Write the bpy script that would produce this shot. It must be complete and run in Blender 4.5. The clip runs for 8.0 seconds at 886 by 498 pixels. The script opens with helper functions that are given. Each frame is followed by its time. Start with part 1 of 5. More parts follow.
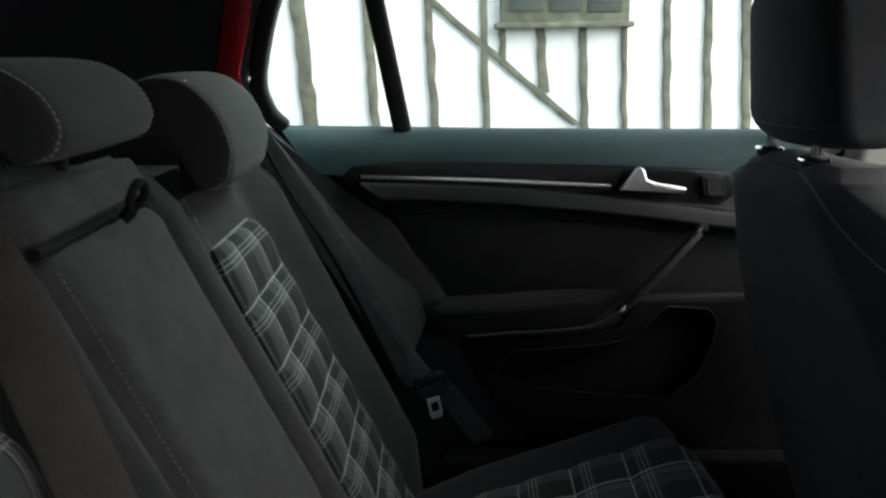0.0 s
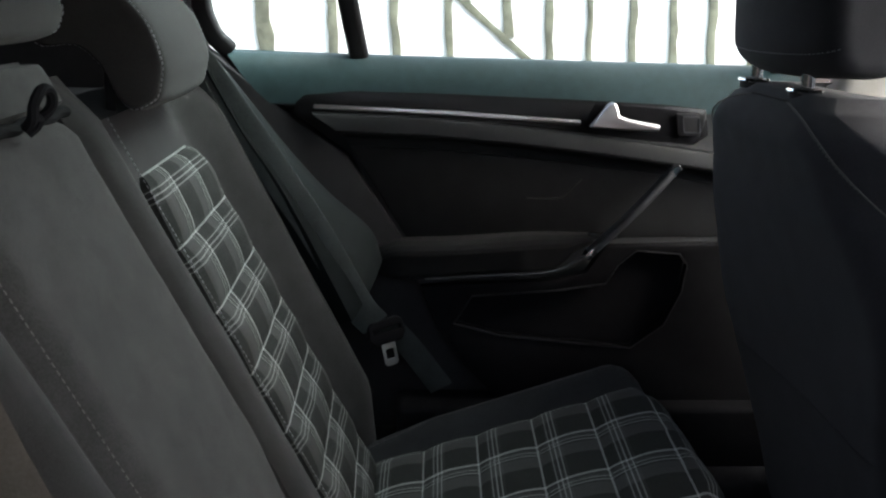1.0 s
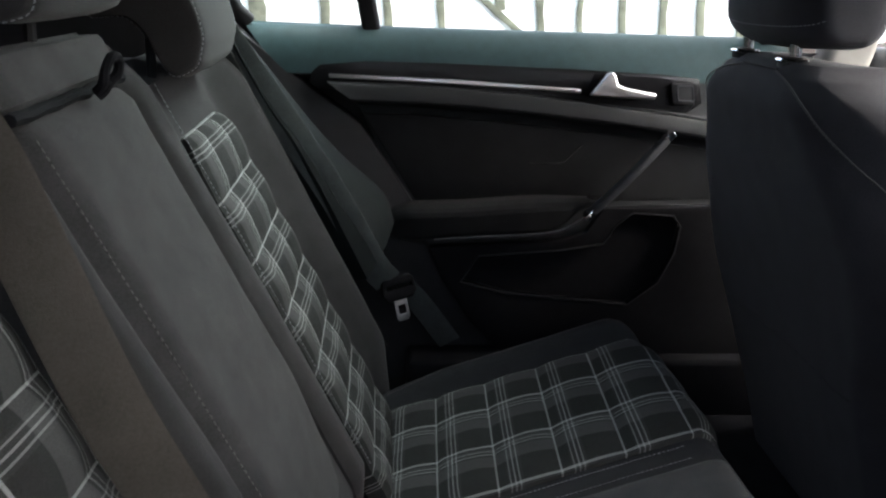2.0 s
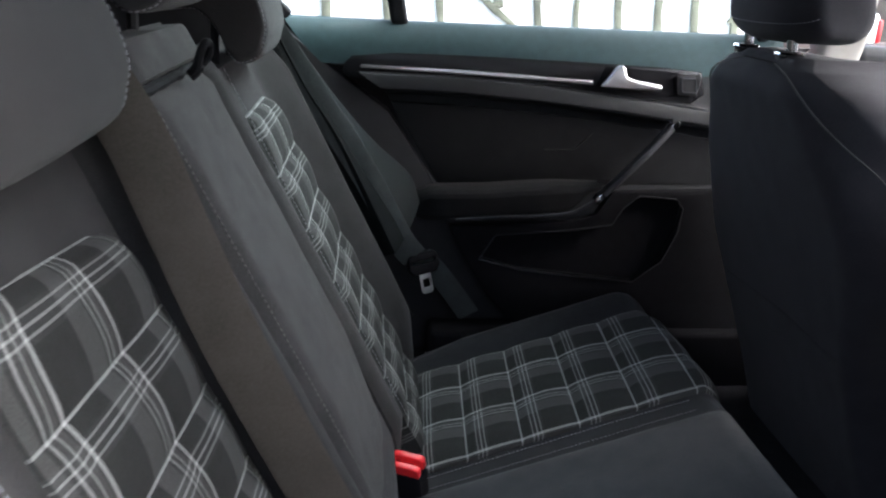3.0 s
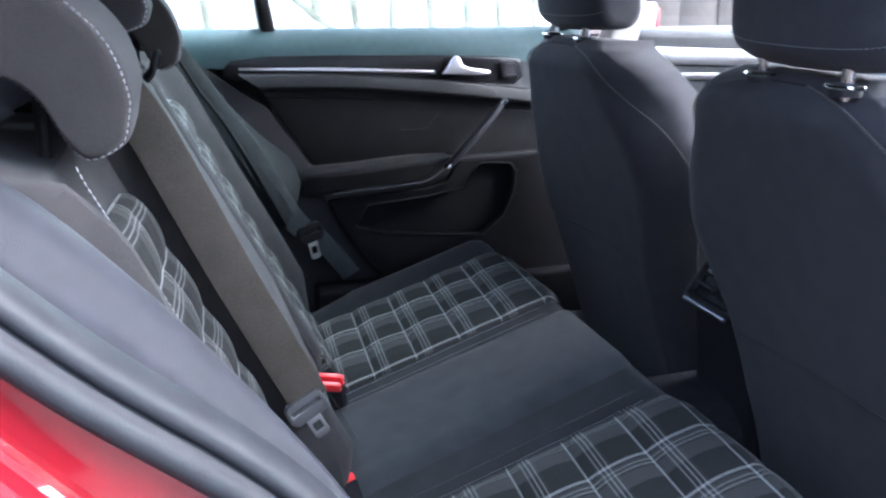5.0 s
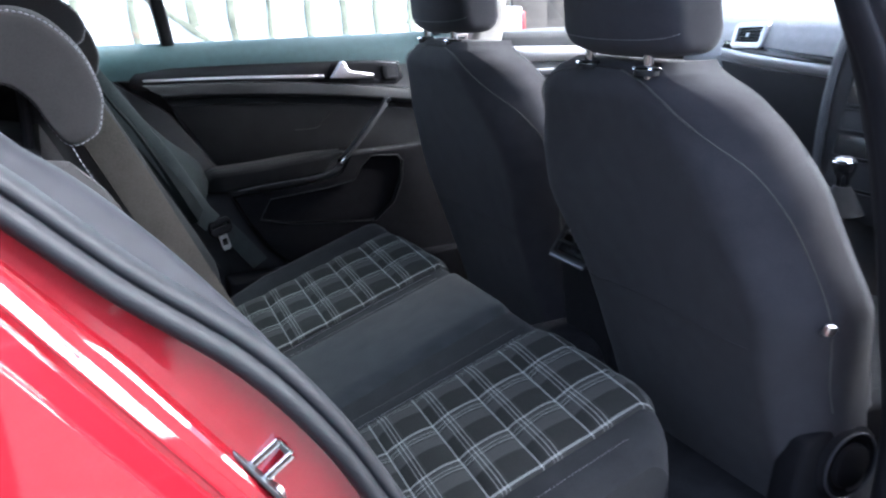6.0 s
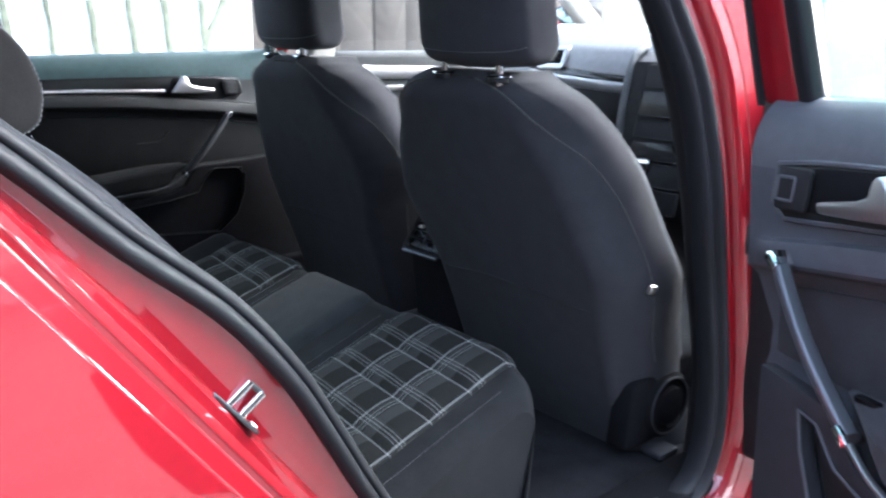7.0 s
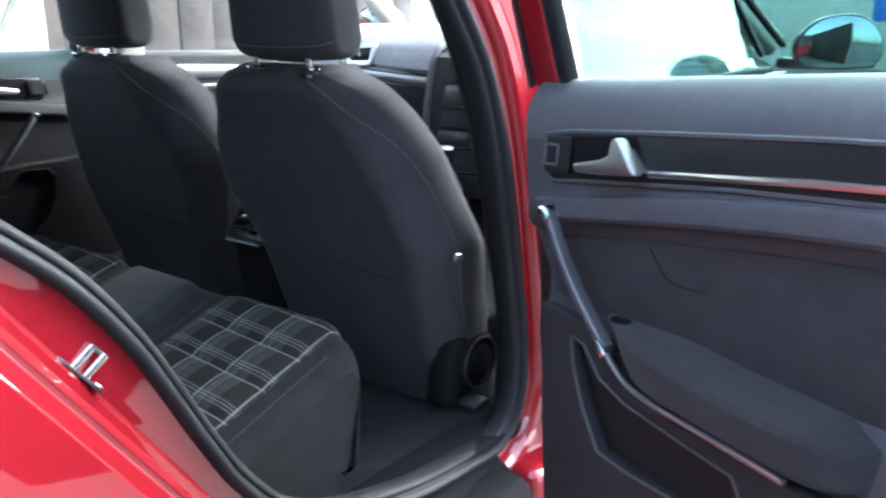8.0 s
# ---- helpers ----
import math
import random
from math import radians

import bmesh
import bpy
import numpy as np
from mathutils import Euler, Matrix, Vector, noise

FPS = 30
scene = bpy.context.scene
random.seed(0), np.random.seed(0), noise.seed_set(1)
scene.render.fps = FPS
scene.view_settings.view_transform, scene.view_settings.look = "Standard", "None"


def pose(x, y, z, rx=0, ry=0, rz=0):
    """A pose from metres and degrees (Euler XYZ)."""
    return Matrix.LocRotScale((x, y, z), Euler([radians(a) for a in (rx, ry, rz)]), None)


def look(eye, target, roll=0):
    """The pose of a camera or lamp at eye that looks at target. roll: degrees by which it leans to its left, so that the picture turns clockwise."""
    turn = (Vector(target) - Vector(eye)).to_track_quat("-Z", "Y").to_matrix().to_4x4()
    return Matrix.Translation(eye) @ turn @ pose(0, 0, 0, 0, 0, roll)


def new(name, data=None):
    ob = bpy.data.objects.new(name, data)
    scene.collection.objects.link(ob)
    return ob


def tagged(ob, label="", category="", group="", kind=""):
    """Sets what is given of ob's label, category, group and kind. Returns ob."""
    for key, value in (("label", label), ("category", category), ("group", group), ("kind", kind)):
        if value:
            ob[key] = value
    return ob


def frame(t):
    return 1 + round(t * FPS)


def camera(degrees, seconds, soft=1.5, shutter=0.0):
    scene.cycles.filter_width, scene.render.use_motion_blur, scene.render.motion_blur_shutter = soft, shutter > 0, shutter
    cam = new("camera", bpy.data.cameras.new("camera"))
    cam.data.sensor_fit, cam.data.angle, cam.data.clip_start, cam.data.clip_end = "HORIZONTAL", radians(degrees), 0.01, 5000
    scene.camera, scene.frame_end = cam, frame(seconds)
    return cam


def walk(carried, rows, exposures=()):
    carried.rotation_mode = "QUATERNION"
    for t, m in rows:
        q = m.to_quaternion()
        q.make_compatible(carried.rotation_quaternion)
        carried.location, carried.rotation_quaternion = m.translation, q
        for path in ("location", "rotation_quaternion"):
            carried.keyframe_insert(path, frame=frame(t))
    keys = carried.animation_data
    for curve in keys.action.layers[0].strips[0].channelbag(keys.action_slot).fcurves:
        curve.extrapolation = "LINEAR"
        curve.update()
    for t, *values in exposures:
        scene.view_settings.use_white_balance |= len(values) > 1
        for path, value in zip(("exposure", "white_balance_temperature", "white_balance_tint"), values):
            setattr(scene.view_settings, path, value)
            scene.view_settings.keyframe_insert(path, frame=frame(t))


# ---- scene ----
cam = camera(55.4, 8.0, soft=2.2, shutter=0.4)
PATH = [
    (0, (-0.003, -0.029, 1.09), (0.035, 1.92, 0.645), 0.3),
    (0.5, (0.014, 0.044, 1.059), (0.107, 1.979, 0.563), 1.8),
    (1, (0.003, 0.056, 1.049), (0.136, 1.972, 0.492), 1.9),
    (1.5, (-0.022, 0.017, 1.051), (0.132, 1.92, 0.454), 1.7),
    (2.8, (-0.083, -0.117, 1.052), (0.094, 1.776, 0.431), 2.7),
    (3, (-0.105, -0.149, 1.052), (0.079, 1.743, 0.432), 2.7),
    (3.5, (-0.152, -0.225, 1.059), (0.068, 1.665, 0.442), 2.7),
    (4, (-0.185, -0.302, 1.057), (0.095, 1.582, 0.447), 2.1),
    (4.2, (-0.195, -0.337, 1.057), (0.122, 1.542, 0.45), 1.7),
    (5.3, (-0.272, -0.493, 1.068), (0.392, 1.294, 0.464), -0.2),
    (5.5, (-0.288, -0.533, 1.058), (0.426, 1.236, 0.456), -0.6),
    (6, (-0.342, -0.674, 1.075), (0.466, 1.058, 0.485), -1.4),
    (6.5, (-0.429, -0.718, 1.067), (0.572, 0.914, 0.488), -0.5),
    (7, (-0.547, -0.744, 1.058), (0.683, 0.741, 0.525), 0.1),
    (7.5, (-0.613, -0.79, 1.051), (0.783, 0.548, 0.538), 0.0),
    (8, (-0.64, -0.854, 1.05), (0.879, 0.336, 0.522), -0.0),
]
EXPOSURES = [(0.0, 2.1, 6600, 4), (0.5, 2.5, 6600, 7), (1.0, 2.75, 6600, 9), (1.5, 2.85, 6600, 10), (3.0, 3.15, 6250, 14), (3.5, 3.47, 5950, 15), (5.5, 4.22, 5600, 14), (6.0, 3.9, 5750, 12), (6.5, 3.82, 5800, 11), (7.0, 3.75, 5850, 9), (8.0, 3.65, 5900, 7)]
walk(cam, [(t, look(eye, target, roll)) for t, eye, target, roll in PATH], EXPOSURES)

# ---- light ----
world = bpy.data.worlds.new("sky")
scene.world = world
world.use_nodes = True
wn = world.node_tree.nodes
sky = wn.new("ShaderNodeTexSky")
sky.sky_type, sky.sun_disc = "NISHITA", False
sky.sun_elevation, sky.sun_rotation = radians(37), radians(104)
sky.dust_density, sky.air_density = 3.0, 1.0
wn["Background"].inputs["Strength"].default_value = 0.15
pale = wn.new("ShaderNodeHueSaturation")
pale.inputs["Saturation"].default_value = 0.6
world.node_tree.links.new(sky.outputs[0], pale.inputs["Color"])
world.node_tree.links.new(pale.outputs[0], wn["Background"].inputs["Color"])
sun = new("sun", bpy.data.lights.new("sun", "SUN"))
sun.data.energy, sun.data.angle, sun.data.color = 1.2, radians(80), (1.0, 0.98, 0.95)
sun.matrix_world = look((9.0, -2.2, 7), (0, 0, 0))
# added area lamp that boosts the daylight at the far side window's upper part
day = new("window_fill", bpy.data.lights.new("window_fill", "AREA"))
day.data.shape, day.data.size, day.data.size_y = "RECTANGLE", 0.5, 0.14
day.data.energy, day.data.spread, day.data.color = 0.42, radians(100), (0.85, 1.0, 0.97)
day.matrix_world = look((0.02, 1.375, 1.30), (-0.22, 1.12, 0.93))


# ---- materials ----
def mat(name, colour, rough=0.6, metal=0.0, coat=0.0, spec=0.5, noise_scale=0.0, vary=0.25, bump=0.0, bump_scale=0.0, sheen=0.0):
    """Principled surface; vary: how far a coarse and a fine noise push the colour; bump: relief in metres."""
    m = bpy.data.materials.new(name)
    m.use_nodes = True
    n, l = m.node_tree.nodes, m.node_tree.links
    b = n["Principled BSDF"]
    b.inputs["Base Color"].default_value = (*colour, 1)
    b.inputs["Roughness"].default_value = rough
    b.inputs["Metallic"].default_value = metal
    b.inputs["Coat Weight"].default_value = coat
    b.inputs["Coat Roughness"].default_value = 0.04
    b.inputs["Specular IOR Level"].default_value = spec
    b.inputs["Sheen Weight"].default_value = sheen
    b.inputs["Sheen Roughness"].default_value = 0.5
    geo = n.new("ShaderNodeTexCoord")
    if noise_scale:
        a, c = n.new("ShaderNodeTexNoise"), n.new("ShaderNodeTexNoise")
        a.inputs["Scale"].default_value, c.inputs["Scale"].default_value = noise_scale, noise_scale / 18
        a.inputs["Detail"].default_value, c.inputs["Detail"].default_value = 4, 3
        add = n.new("ShaderNodeMath")
        add.operation = "ADD"
        ramp = n.new("ShaderNodeMapRange")
        ramp.inputs["From Min"].default_value, ramp.inputs["From Max"].default_value = 0.7, 1.3
        ramp.inputs["To Min"].default_value, ramp.inputs["To Max"].default_value = 1 - vary, 1 + vary
        mul = n.new("ShaderNodeVectorMath")
        mul.operation = "SCALE"
        mul.inputs[0].default_value = colour
        for t in (a, c):
            l.new(geo.outputs["Object"], t.inputs["Vector"])
        l.new(a.outputs["Fac"], add.inputs[0]), l.new(c.outputs["Fac"], add.inputs[1])
        l.new(add.outputs[0], ramp.inputs["Value"])
        l.new(ramp.outputs[0], mul.inputs["Scale"])
        l.new(mul.outputs[0], b.inputs["Base Color"])
    if bump:
        t, bp = n.new("ShaderNodeTexNoise"), n.new("ShaderNodeBump")
        t.inputs["Scale"].default_value, t.inputs["Detail"].default_value = bump_scale, 3
        bp.inputs["Distance"].default_value, bp.inputs["Strength"].default_value = bump, 1.0
        l.new(geo.outputs["Object"], t.inputs["Vector"])
        l.new(t.outputs["Fac"], bp.inputs["Height"])
        l.new(bp.outputs[0], b.inputs["Normal"])
    return m


def plaid_mat():
    """Woven check in UV periods: dark ground, pale bands with bright edge lines and fine lines, both ways."""
    m = mat("plaid_cloth", (0.03, 0.032, 0.035), 0.95, spec=0.1, sheen=0.0, bump=0.0004, bump_scale=900)
    n, l = m.node_tree.nodes, m.node_tree.links
    uv = n.new("ShaderNodeUVMap")
    uv.uv_map = "weave"
    sep = n.new("ShaderNodeSeparateXYZ")
    l.new(uv.outputs[0], sep.inputs[0])
    total = None
    for axis in ("X", "Y"):
        fr = n.new("ShaderNodeMath")
        fr.operation = "FRACT"
        l.new(sep.outputs[axis], fr.inputs[0])
        ramp = n.new("ShaderNodeValToRGB")
        ramp.color_ramp.interpolation = "CONSTANT"
        els = ramp.color_ramp.elements
        if axis == "X":
            stops = [(0.0, 0.128), (0.018, 0.008), (0.46, 0.023), (0.47, 0.027), (0.72, 0.013), (0.76, 0.105), (0.782, 0.02), (0.84, 0.11), (0.862, 0.022), (0.93, 0.012), (0.972, 0.128)]
        else:
            stops = [(0.0, 0.128), (0.018, 0.008), (0.17, 0.013), (0.20, 0.085), (0.222, 0.013), (0.275, 0.10), (0.297, 0.013), (0.35, 0.085), (0.372, 0.013), (0.42, 0.008), (0.985, 0.10)]
        els[0].position, els[0].color = stops[0][0], (stops[0][1],) * 3 + (1,)
        els[1].position, els[1].color = stops[1][0], (stops[1][1],) * 3 + (1,)
        for p, v in stops[2:]:
            e = els.new(p)
            e.color = (v, v, v, 1)
        l.new(fr.outputs[0], ramp.inputs[0])
        if total is None:
            total = ramp.outputs[0]
        else:
            s = n.new("ShaderNodeVectorMath")
            s.operation = "ADD"
            l.new(total, s.inputs[0]), l.new(ramp.outputs[0], s.inputs[1])
            total = s.outputs[0]
    tex = n.new("ShaderNodeTexNoise")
    tex.inputs["Scale"].default_value = 700
    geo = n.new("ShaderNodeTexCoord")
    l.new(geo.outputs["Object"], tex.inputs["Vector"])
    mr = n.new("ShaderNodeMapRange")
    mr.inputs["To Min"].default_value, mr.inputs["To Max"].default_value = 0.6, 1.4
    l.new(tex.outputs["Fac"], mr.inputs["Value"])
    tint = n.new("ShaderNodeVectorMath")
    tint.operation = "MULTIPLY"
    tint.inputs[1].default_value = (1.12, 1.14, 1.12)
    l.new(total, tint.inputs[0])
    sc = n.new("ShaderNodeVectorMath")
    sc.operation = "SCALE"
    l.new(tint.outputs[0], sc.inputs[0]), l.new(mr.outputs[0], sc.inputs["Scale"])
    l.new(sc.outputs[0], n["Principled BSDF"].inputs["Base Color"])
    return m


def glass_mat(name, tint):
    m = mat(name, tint, 0.0)
    b = m.node_tree.nodes["Principled BSDF"]
    b.inputs["Transmission Weight"].default_value = 1.0
    b.inputs["IOR"].default_value = 1.5
    return m


# lightened copy of the seat cloth, standing in for haze on the front seats
SEATBACK = mat("lightened_seat_cloth", (0.034, 0.034, 0.039), 0.95, spec=0.1, noise_scale=500, vary=0.14, bump=0.0004, bump_scale=1200, sheen=0.08)
CLOTH = mat("charcoal_cloth", (0.0295, 0.0285, 0.0287), 0.95, spec=0.1, noise_scale=500, vary=0.3, bump=0.0005, bump_scale=1200, sheen=0.05)
CLOTH_DARK = mat("black_cloth", (0.022, 0.0212, 0.0217), 0.95, spec=0.1, noise_scale=500, vary=0.2, bump=0.0004, bump_scale=1200, sheen=0.05)
PLAID = plaid_mat()
DIMTHREAD = mat("grey_thread", (0.075, 0.073, 0.07), 0.85)
# seat cloth darkened in its colour, imitating less light from the doorway
CUSHION = mat("shaded_cushion_cloth", (0.0165, 0.0172, 0.019), 0.95, spec=0.08, noise_scale=500, vary=0.2, bump=0.0004, bump_scale=1200, sheen=0.04)
MIDCLOTH = mat("centre_cloth", (0.028, 0.0305, 0.033), 0.95, spec=0.08, noise_scale=500, vary=0.2, bump=0.0004, bump_scale=1200, sheen=0.05)
HEADCLOTH = mat("headrest_cloth", (0.0215, 0.0205, 0.0208), 0.95, spec=0.1, noise_scale=420, vary=0.14, bump=0.0003, bump_scale=1000, sheen=0.05)
MIDTHREAD = mat("dull_pale_thread", (0.13, 0.13, 0.14), 0.8)
THREAD = mat("pale_thread", (0.17, 0.17, 0.185), 0.8)
DASHGREY = mat("grey_dash_plastic", (0.21, 0.218, 0.23), 0.5, noise_scale=60, vary=0.12, bump=0.0003, bump_scale=900)
FASCIAGREY = mat("fascia_grey_plastic", (0.055, 0.058, 0.064), 0.5, noise_scale=60, vary=0.12, bump=0.0003, bump_scale=900)
GUIDEGREY = mat("worn_grey_guide", (0.055, 0.055, 0.058), 0.35, noise_scale=80, vary=0.2)
BOLSTER = mat("bolster_plastic", (0.027, 0.0285, 0.034), 0.6, spec=0.25, noise_scale=60, vary=0.15, bump=0.0003, bump_scale=900)
# near door's pad skin, lightened in its colour to imitate open daylight
NEARPAD = mat("lit_door_pad_skin", (0.066, 0.070, 0.082), 0.5, noise_scale=60, vary=0.15, bump=0.0003, bump_scale=900)
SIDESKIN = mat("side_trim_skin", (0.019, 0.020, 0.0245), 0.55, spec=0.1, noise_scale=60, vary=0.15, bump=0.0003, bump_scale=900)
# far copy of the side trim skin: shade and teal window light in its colour
TRIMSKIN = mat("shaded_trim_skin", (0.009, 0.0115, 0.012), 0.6, spec=0.1, noise_scale=60, vary=0.15, bump=0.0003, bump_scale=900)
# far door's pad skin, with the tinted window's teal light in its colour
PADTOP = mat("teal_lit_pad_skin", (0.030, 0.060, 0.064), 0.5, spec=0.25, noise_scale=60, vary=0.15, bump=0.0003, bump_scale=900)
# near-door copies of SOFT, HARD and DOORCLOTH, lightened as if daylit
NEARSOFT = mat("lit_soft_plastic", (0.056, 0.059, 0.070), 0.55, spec=0.3, noise_scale=60, vary=0.15, bump=0.0003, bump_scale=900)
NEARHARD = mat("lit_grained_plastic", (0.026, 0.027, 0.032), 0.6, spec=0.2, noise_scale=60, vary=0.15, bump=0.0003, bump_scale=700)
NEARCLOTH = mat("lit_door_cloth", (0.036, 0.037, 0.042), 0.95, spec=0.1, noise_scale=500, vary=0.2, bump=0.0004, bump_scale=1200, sheen=0.05)
# far-door plastic, darkened in its colour as if in shade
SOFT = mat("shaded_soft_plastic", (0.0105, 0.0115, 0.013), 0.5, spec=0.3, noise_scale=60, vary=0.15, bump=0.0003, bump_scale=900)
HARD = mat("grained_black_plastic", (0.016, 0.016, 0.018), 0.6, spec=0.2, noise_scale=60, vary=0.15, bump=0.0003, bump_scale=700)
DULL = mat("dull_black_plastic", (0.0085, 0.0085, 0.0098), 0.85, spec=0.05, noise_scale=60, vary=0.15, bump=0.0003, bump_scale=700)
GREYTRIM = mat("grey_pillar_plastic", (0.25, 0.24, 0.22), 0.6, noise_scale=40, vary=0.1, bump=0.0003, bump_scale=700)
GLOSS = mat("piano_black", (0.008, 0.008, 0.009), 0.26, spec=0.28)
BANDBLACK = mat("dark_satin_band", (0.016, 0.018, 0.018), 0.4, spec=0.15)
BARGREY = mat("satin_grey_bar", (0.10, 0.105, 0.12), 0.32, metal=0.5)
ALU = mat("brushed_aluminium", (0.7, 0.68, 0.68), 0.3, metal=1.0)
# steel darkened in its colour, as if shaded, where bare metal shone too bright
DARKSTEEL = mat("darkened_steel", (0.14, 0.14, 0.145), 0.42, metal=1.0)
DIMSATIN = mat("dull_silver", (0.38, 0.38, 0.39), 0.4, metal=1.0)
SATIN = mat("satin_chrome", (0.75, 0.72, 0.72), 0.28, metal=1.0)
MIRROR = mat("tinted_mirror", (0.5, 0.57, 0.58), 0.03, metal=1.0)
CHROME = mat("chrome", (0.85, 0.85, 0.85), 0.08, metal=1.0)
RUBBER = mat("black_rubber", (0.013, 0.0137, 0.0165), 0.55, spec=0.2, noise_scale=50, vary=0.15, bump=0.0002, bump_scale=400)
RED = mat("red_paint", (0.235, 0.005, 0.012), 0.45, coat=1.0, spec=0.1, noise_scale=900, vary=0.05)
RED.node_tree.nodes["Principled BSDF"].inputs["Coat IOR"].default_value = 1.75
REDPLASTIC = mat("red_plastic", (0.65, 0.02, 0.025), 0.4)
WEB = mat("belt_webbing", (0.036, 0.031, 0.0255), 0.8, spec=0.2, noise_scale=400, vary=0.25, bump=0.0003, bump_scale=900)
CARPET = mat("black_carpet", (0.016, 0.016, 0.018), 1.0, spec=0.03, noise_scale=300, vary=0.4, bump=0.002, bump_scale=300)
LINER = mat("dark_headliner", (0.015, 0.015, 0.016), 0.95, spec=0.1, noise_scale=200, vary=0.2)
# far belt's webbing, with the window's teal light put into its colour
TEALWEB = mat("teal_lit_webbing", (0.040, 0.047, 0.047), 0.8, spec=0.2, noise_scale=400, vary=0.25, bump=0.0003, bump_scale=900)
# cloth with shade put into its colour: far door and front seat cushions
DOORCLOTH = mat("shaded_door_cloth", (0.0095, 0.0098, 0.0108), 0.95, spec=0.1, noise_scale=500, vary=0.2, bump=0.0004, bump_scale=1200, sheen=0.03)
NEARGLASS = glass_mat("green_tinted_glass", (0.125, 0.275, 0.255))
GLASS = glass_mat("tinted_glass", (0.90, 0.975, 0.96))
CLEAR = glass_mat("clear_glass", (0.94, 0.97, 0.96))
PLASTER = mat("white_lime_plaster", (0.8, 0.8, 0.77), 0.9, noise_scale=6, vary=0.08, bump=0.004, bump_scale=12)
GREYRENDER = mat("weathered_render", (0.70, 0.72, 0.70), 0.9, noise_scale=6, vary=0.08, bump=0.004, bump_scale=12)
BEIGE = mat("beige_render", (0.80, 0.73, 0.60), 0.9, noise_scale=6, vary=0.12, bump=0.004, bump_scale=12)
BLUE = mat("blue_sign_paint", (0.05, 0.18, 0.62), 0.4, noise_scale=20, vary=0.05)
OAK = mat("weathered_oak", (0.13, 0.13, 0.095), 0.9, noise_scale=9, vary=0.5, bump=0.006, bump_scale=25)
CONCRETE = mat("grey_asphalt", (0.085, 0.085, 0.083), 0.9, noise_scale=60, vary=0.3, bump=0.004, bump_scale=120)
CREAM = mat("cream_paint", (0.42, 0.39, 0.34), 0.7, noise_scale=9, vary=0.15)
BROWN = mat("brown_boards", (0.06, 0.046, 0.04), 0.8, noise_scale=8, vary=0.3)
WHITE = mat("white_car_paint", (0.75, 0.76, 0.76), 0.35, coat=0.6, noise_scale=3, vary=0.03)
DARKGLASS = mat("dark_window", (0.09, 0.1, 0.09), 0.05, coat=0.3)


# ---- builders ----
def part(name, bm, material, parent, label="", sharp=35, smooth=True):
    me = bpy.data.meshes.new(name)
    bmesh.ops.recalc_face_normals(bm, faces=bm.faces)
    bm.to_mesh(me)
    bm.free()
    me.materials.append(material)
    if smooth:
        me.shade_smooth()
        me.set_sharp_from_angle(angle=radians(sharp))
    ob = new(name, me)
    if material in (GLASS, NEARGLASS, CLEAR):
        ob.visible_shadow = False
    if parent is not None:
        ob.parent = parent
    return tagged(ob, label)


def thing(name, at, label, category, group="", kind=""):
    ob = new(name)
    ob.location = at
    ob.empty_display_size = 0.05
    return tagged(ob, label, category, group, kind)


def moved(bm, m):
    bmesh.ops.transform(bm, matrix=m, verts=bm.verts)
    return bm


def box(sx, sy, sz, m=None, bev=0.004, seg=2):
    bm = bmesh.new()
    bmesh.ops.create_cube(bm, size=1)
    bmesh.ops.scale(bm, vec=(sx, sy, sz), verts=bm.verts)
    if bev:
        bmesh.ops.bevel(bm, geom=bm.edges, offset=min(bev, 0.45 * min(sx, sy, sz)), segments=seg, affect="EDGES", profile=0.5)
    return moved(bm, m) if m else bm


def loft(rings, caps=True, closed=True):
    """Joins rings of points of equal count."""
    bm = bmesh.new()
    vs = [[bm.verts.new(p) for p in r] for r in rings]
    n = len(rings[0])
    for a, b in zip(vs, vs[1:]):
        for i in range(n if closed else n - 1):
            j = (i + 1) % n
            bm.faces.new((a[i], a[j], b[j], b[i]))
    if caps and closed:
        bm.faces.new(vs[0])
        bm.faces.new(list(reversed(vs[-1])))
    return bm


def smooth_line(pts, n=6):
    """A Catmull-Rom line through the points."""
    p = [Vector(q) for q in pts]
    p = [2 * p[0] - p[1]] + p + [2 * p[-1] - p[-2]]
    out = []
    for a, b, c, d in zip(p, p[1:], p[2:], p[3:]):
        for i in range(n):
            t = i / n
            out.append(0.5 * (2 * b + (c - a) * t + (2 * a - 5 * b + 4 * c - d) * t * t + (3 * b - a - 3 * c + d) * t ** 3))
    out.append(p[-2])
    return out


def sweep(path, profile, up=Vector((0, 0, 1)), caps=True):
    """Carries a closed profile (side, up) along a line; up: a vector, or one for each point."""
    path = [Vector(p) for p in path]
    rings = []
    for i, p in enumerate(path):
        t = (path[min(i + 1, len(path) - 1)] - path[max(i - 1, 0)]).normalized()
        u = up[i] if isinstance(up, list) else up
        s = t.cross(u).normalized()
        w = s.cross(t).normalized()
        rings.append([p + s * a + w * b for a, b in profile])
    return loft(rings, caps)


def circle(r, n=10, ry=None):
    return [(r * math.cos(2 * math.pi * i / n), (ry or r) * math.sin(2 * math.pi * i / n)) for i in range(n)]


def tube(path, r, n=8, up=Vector((0, 0, 1))):
    return sweep(path, circle(r, n), up)


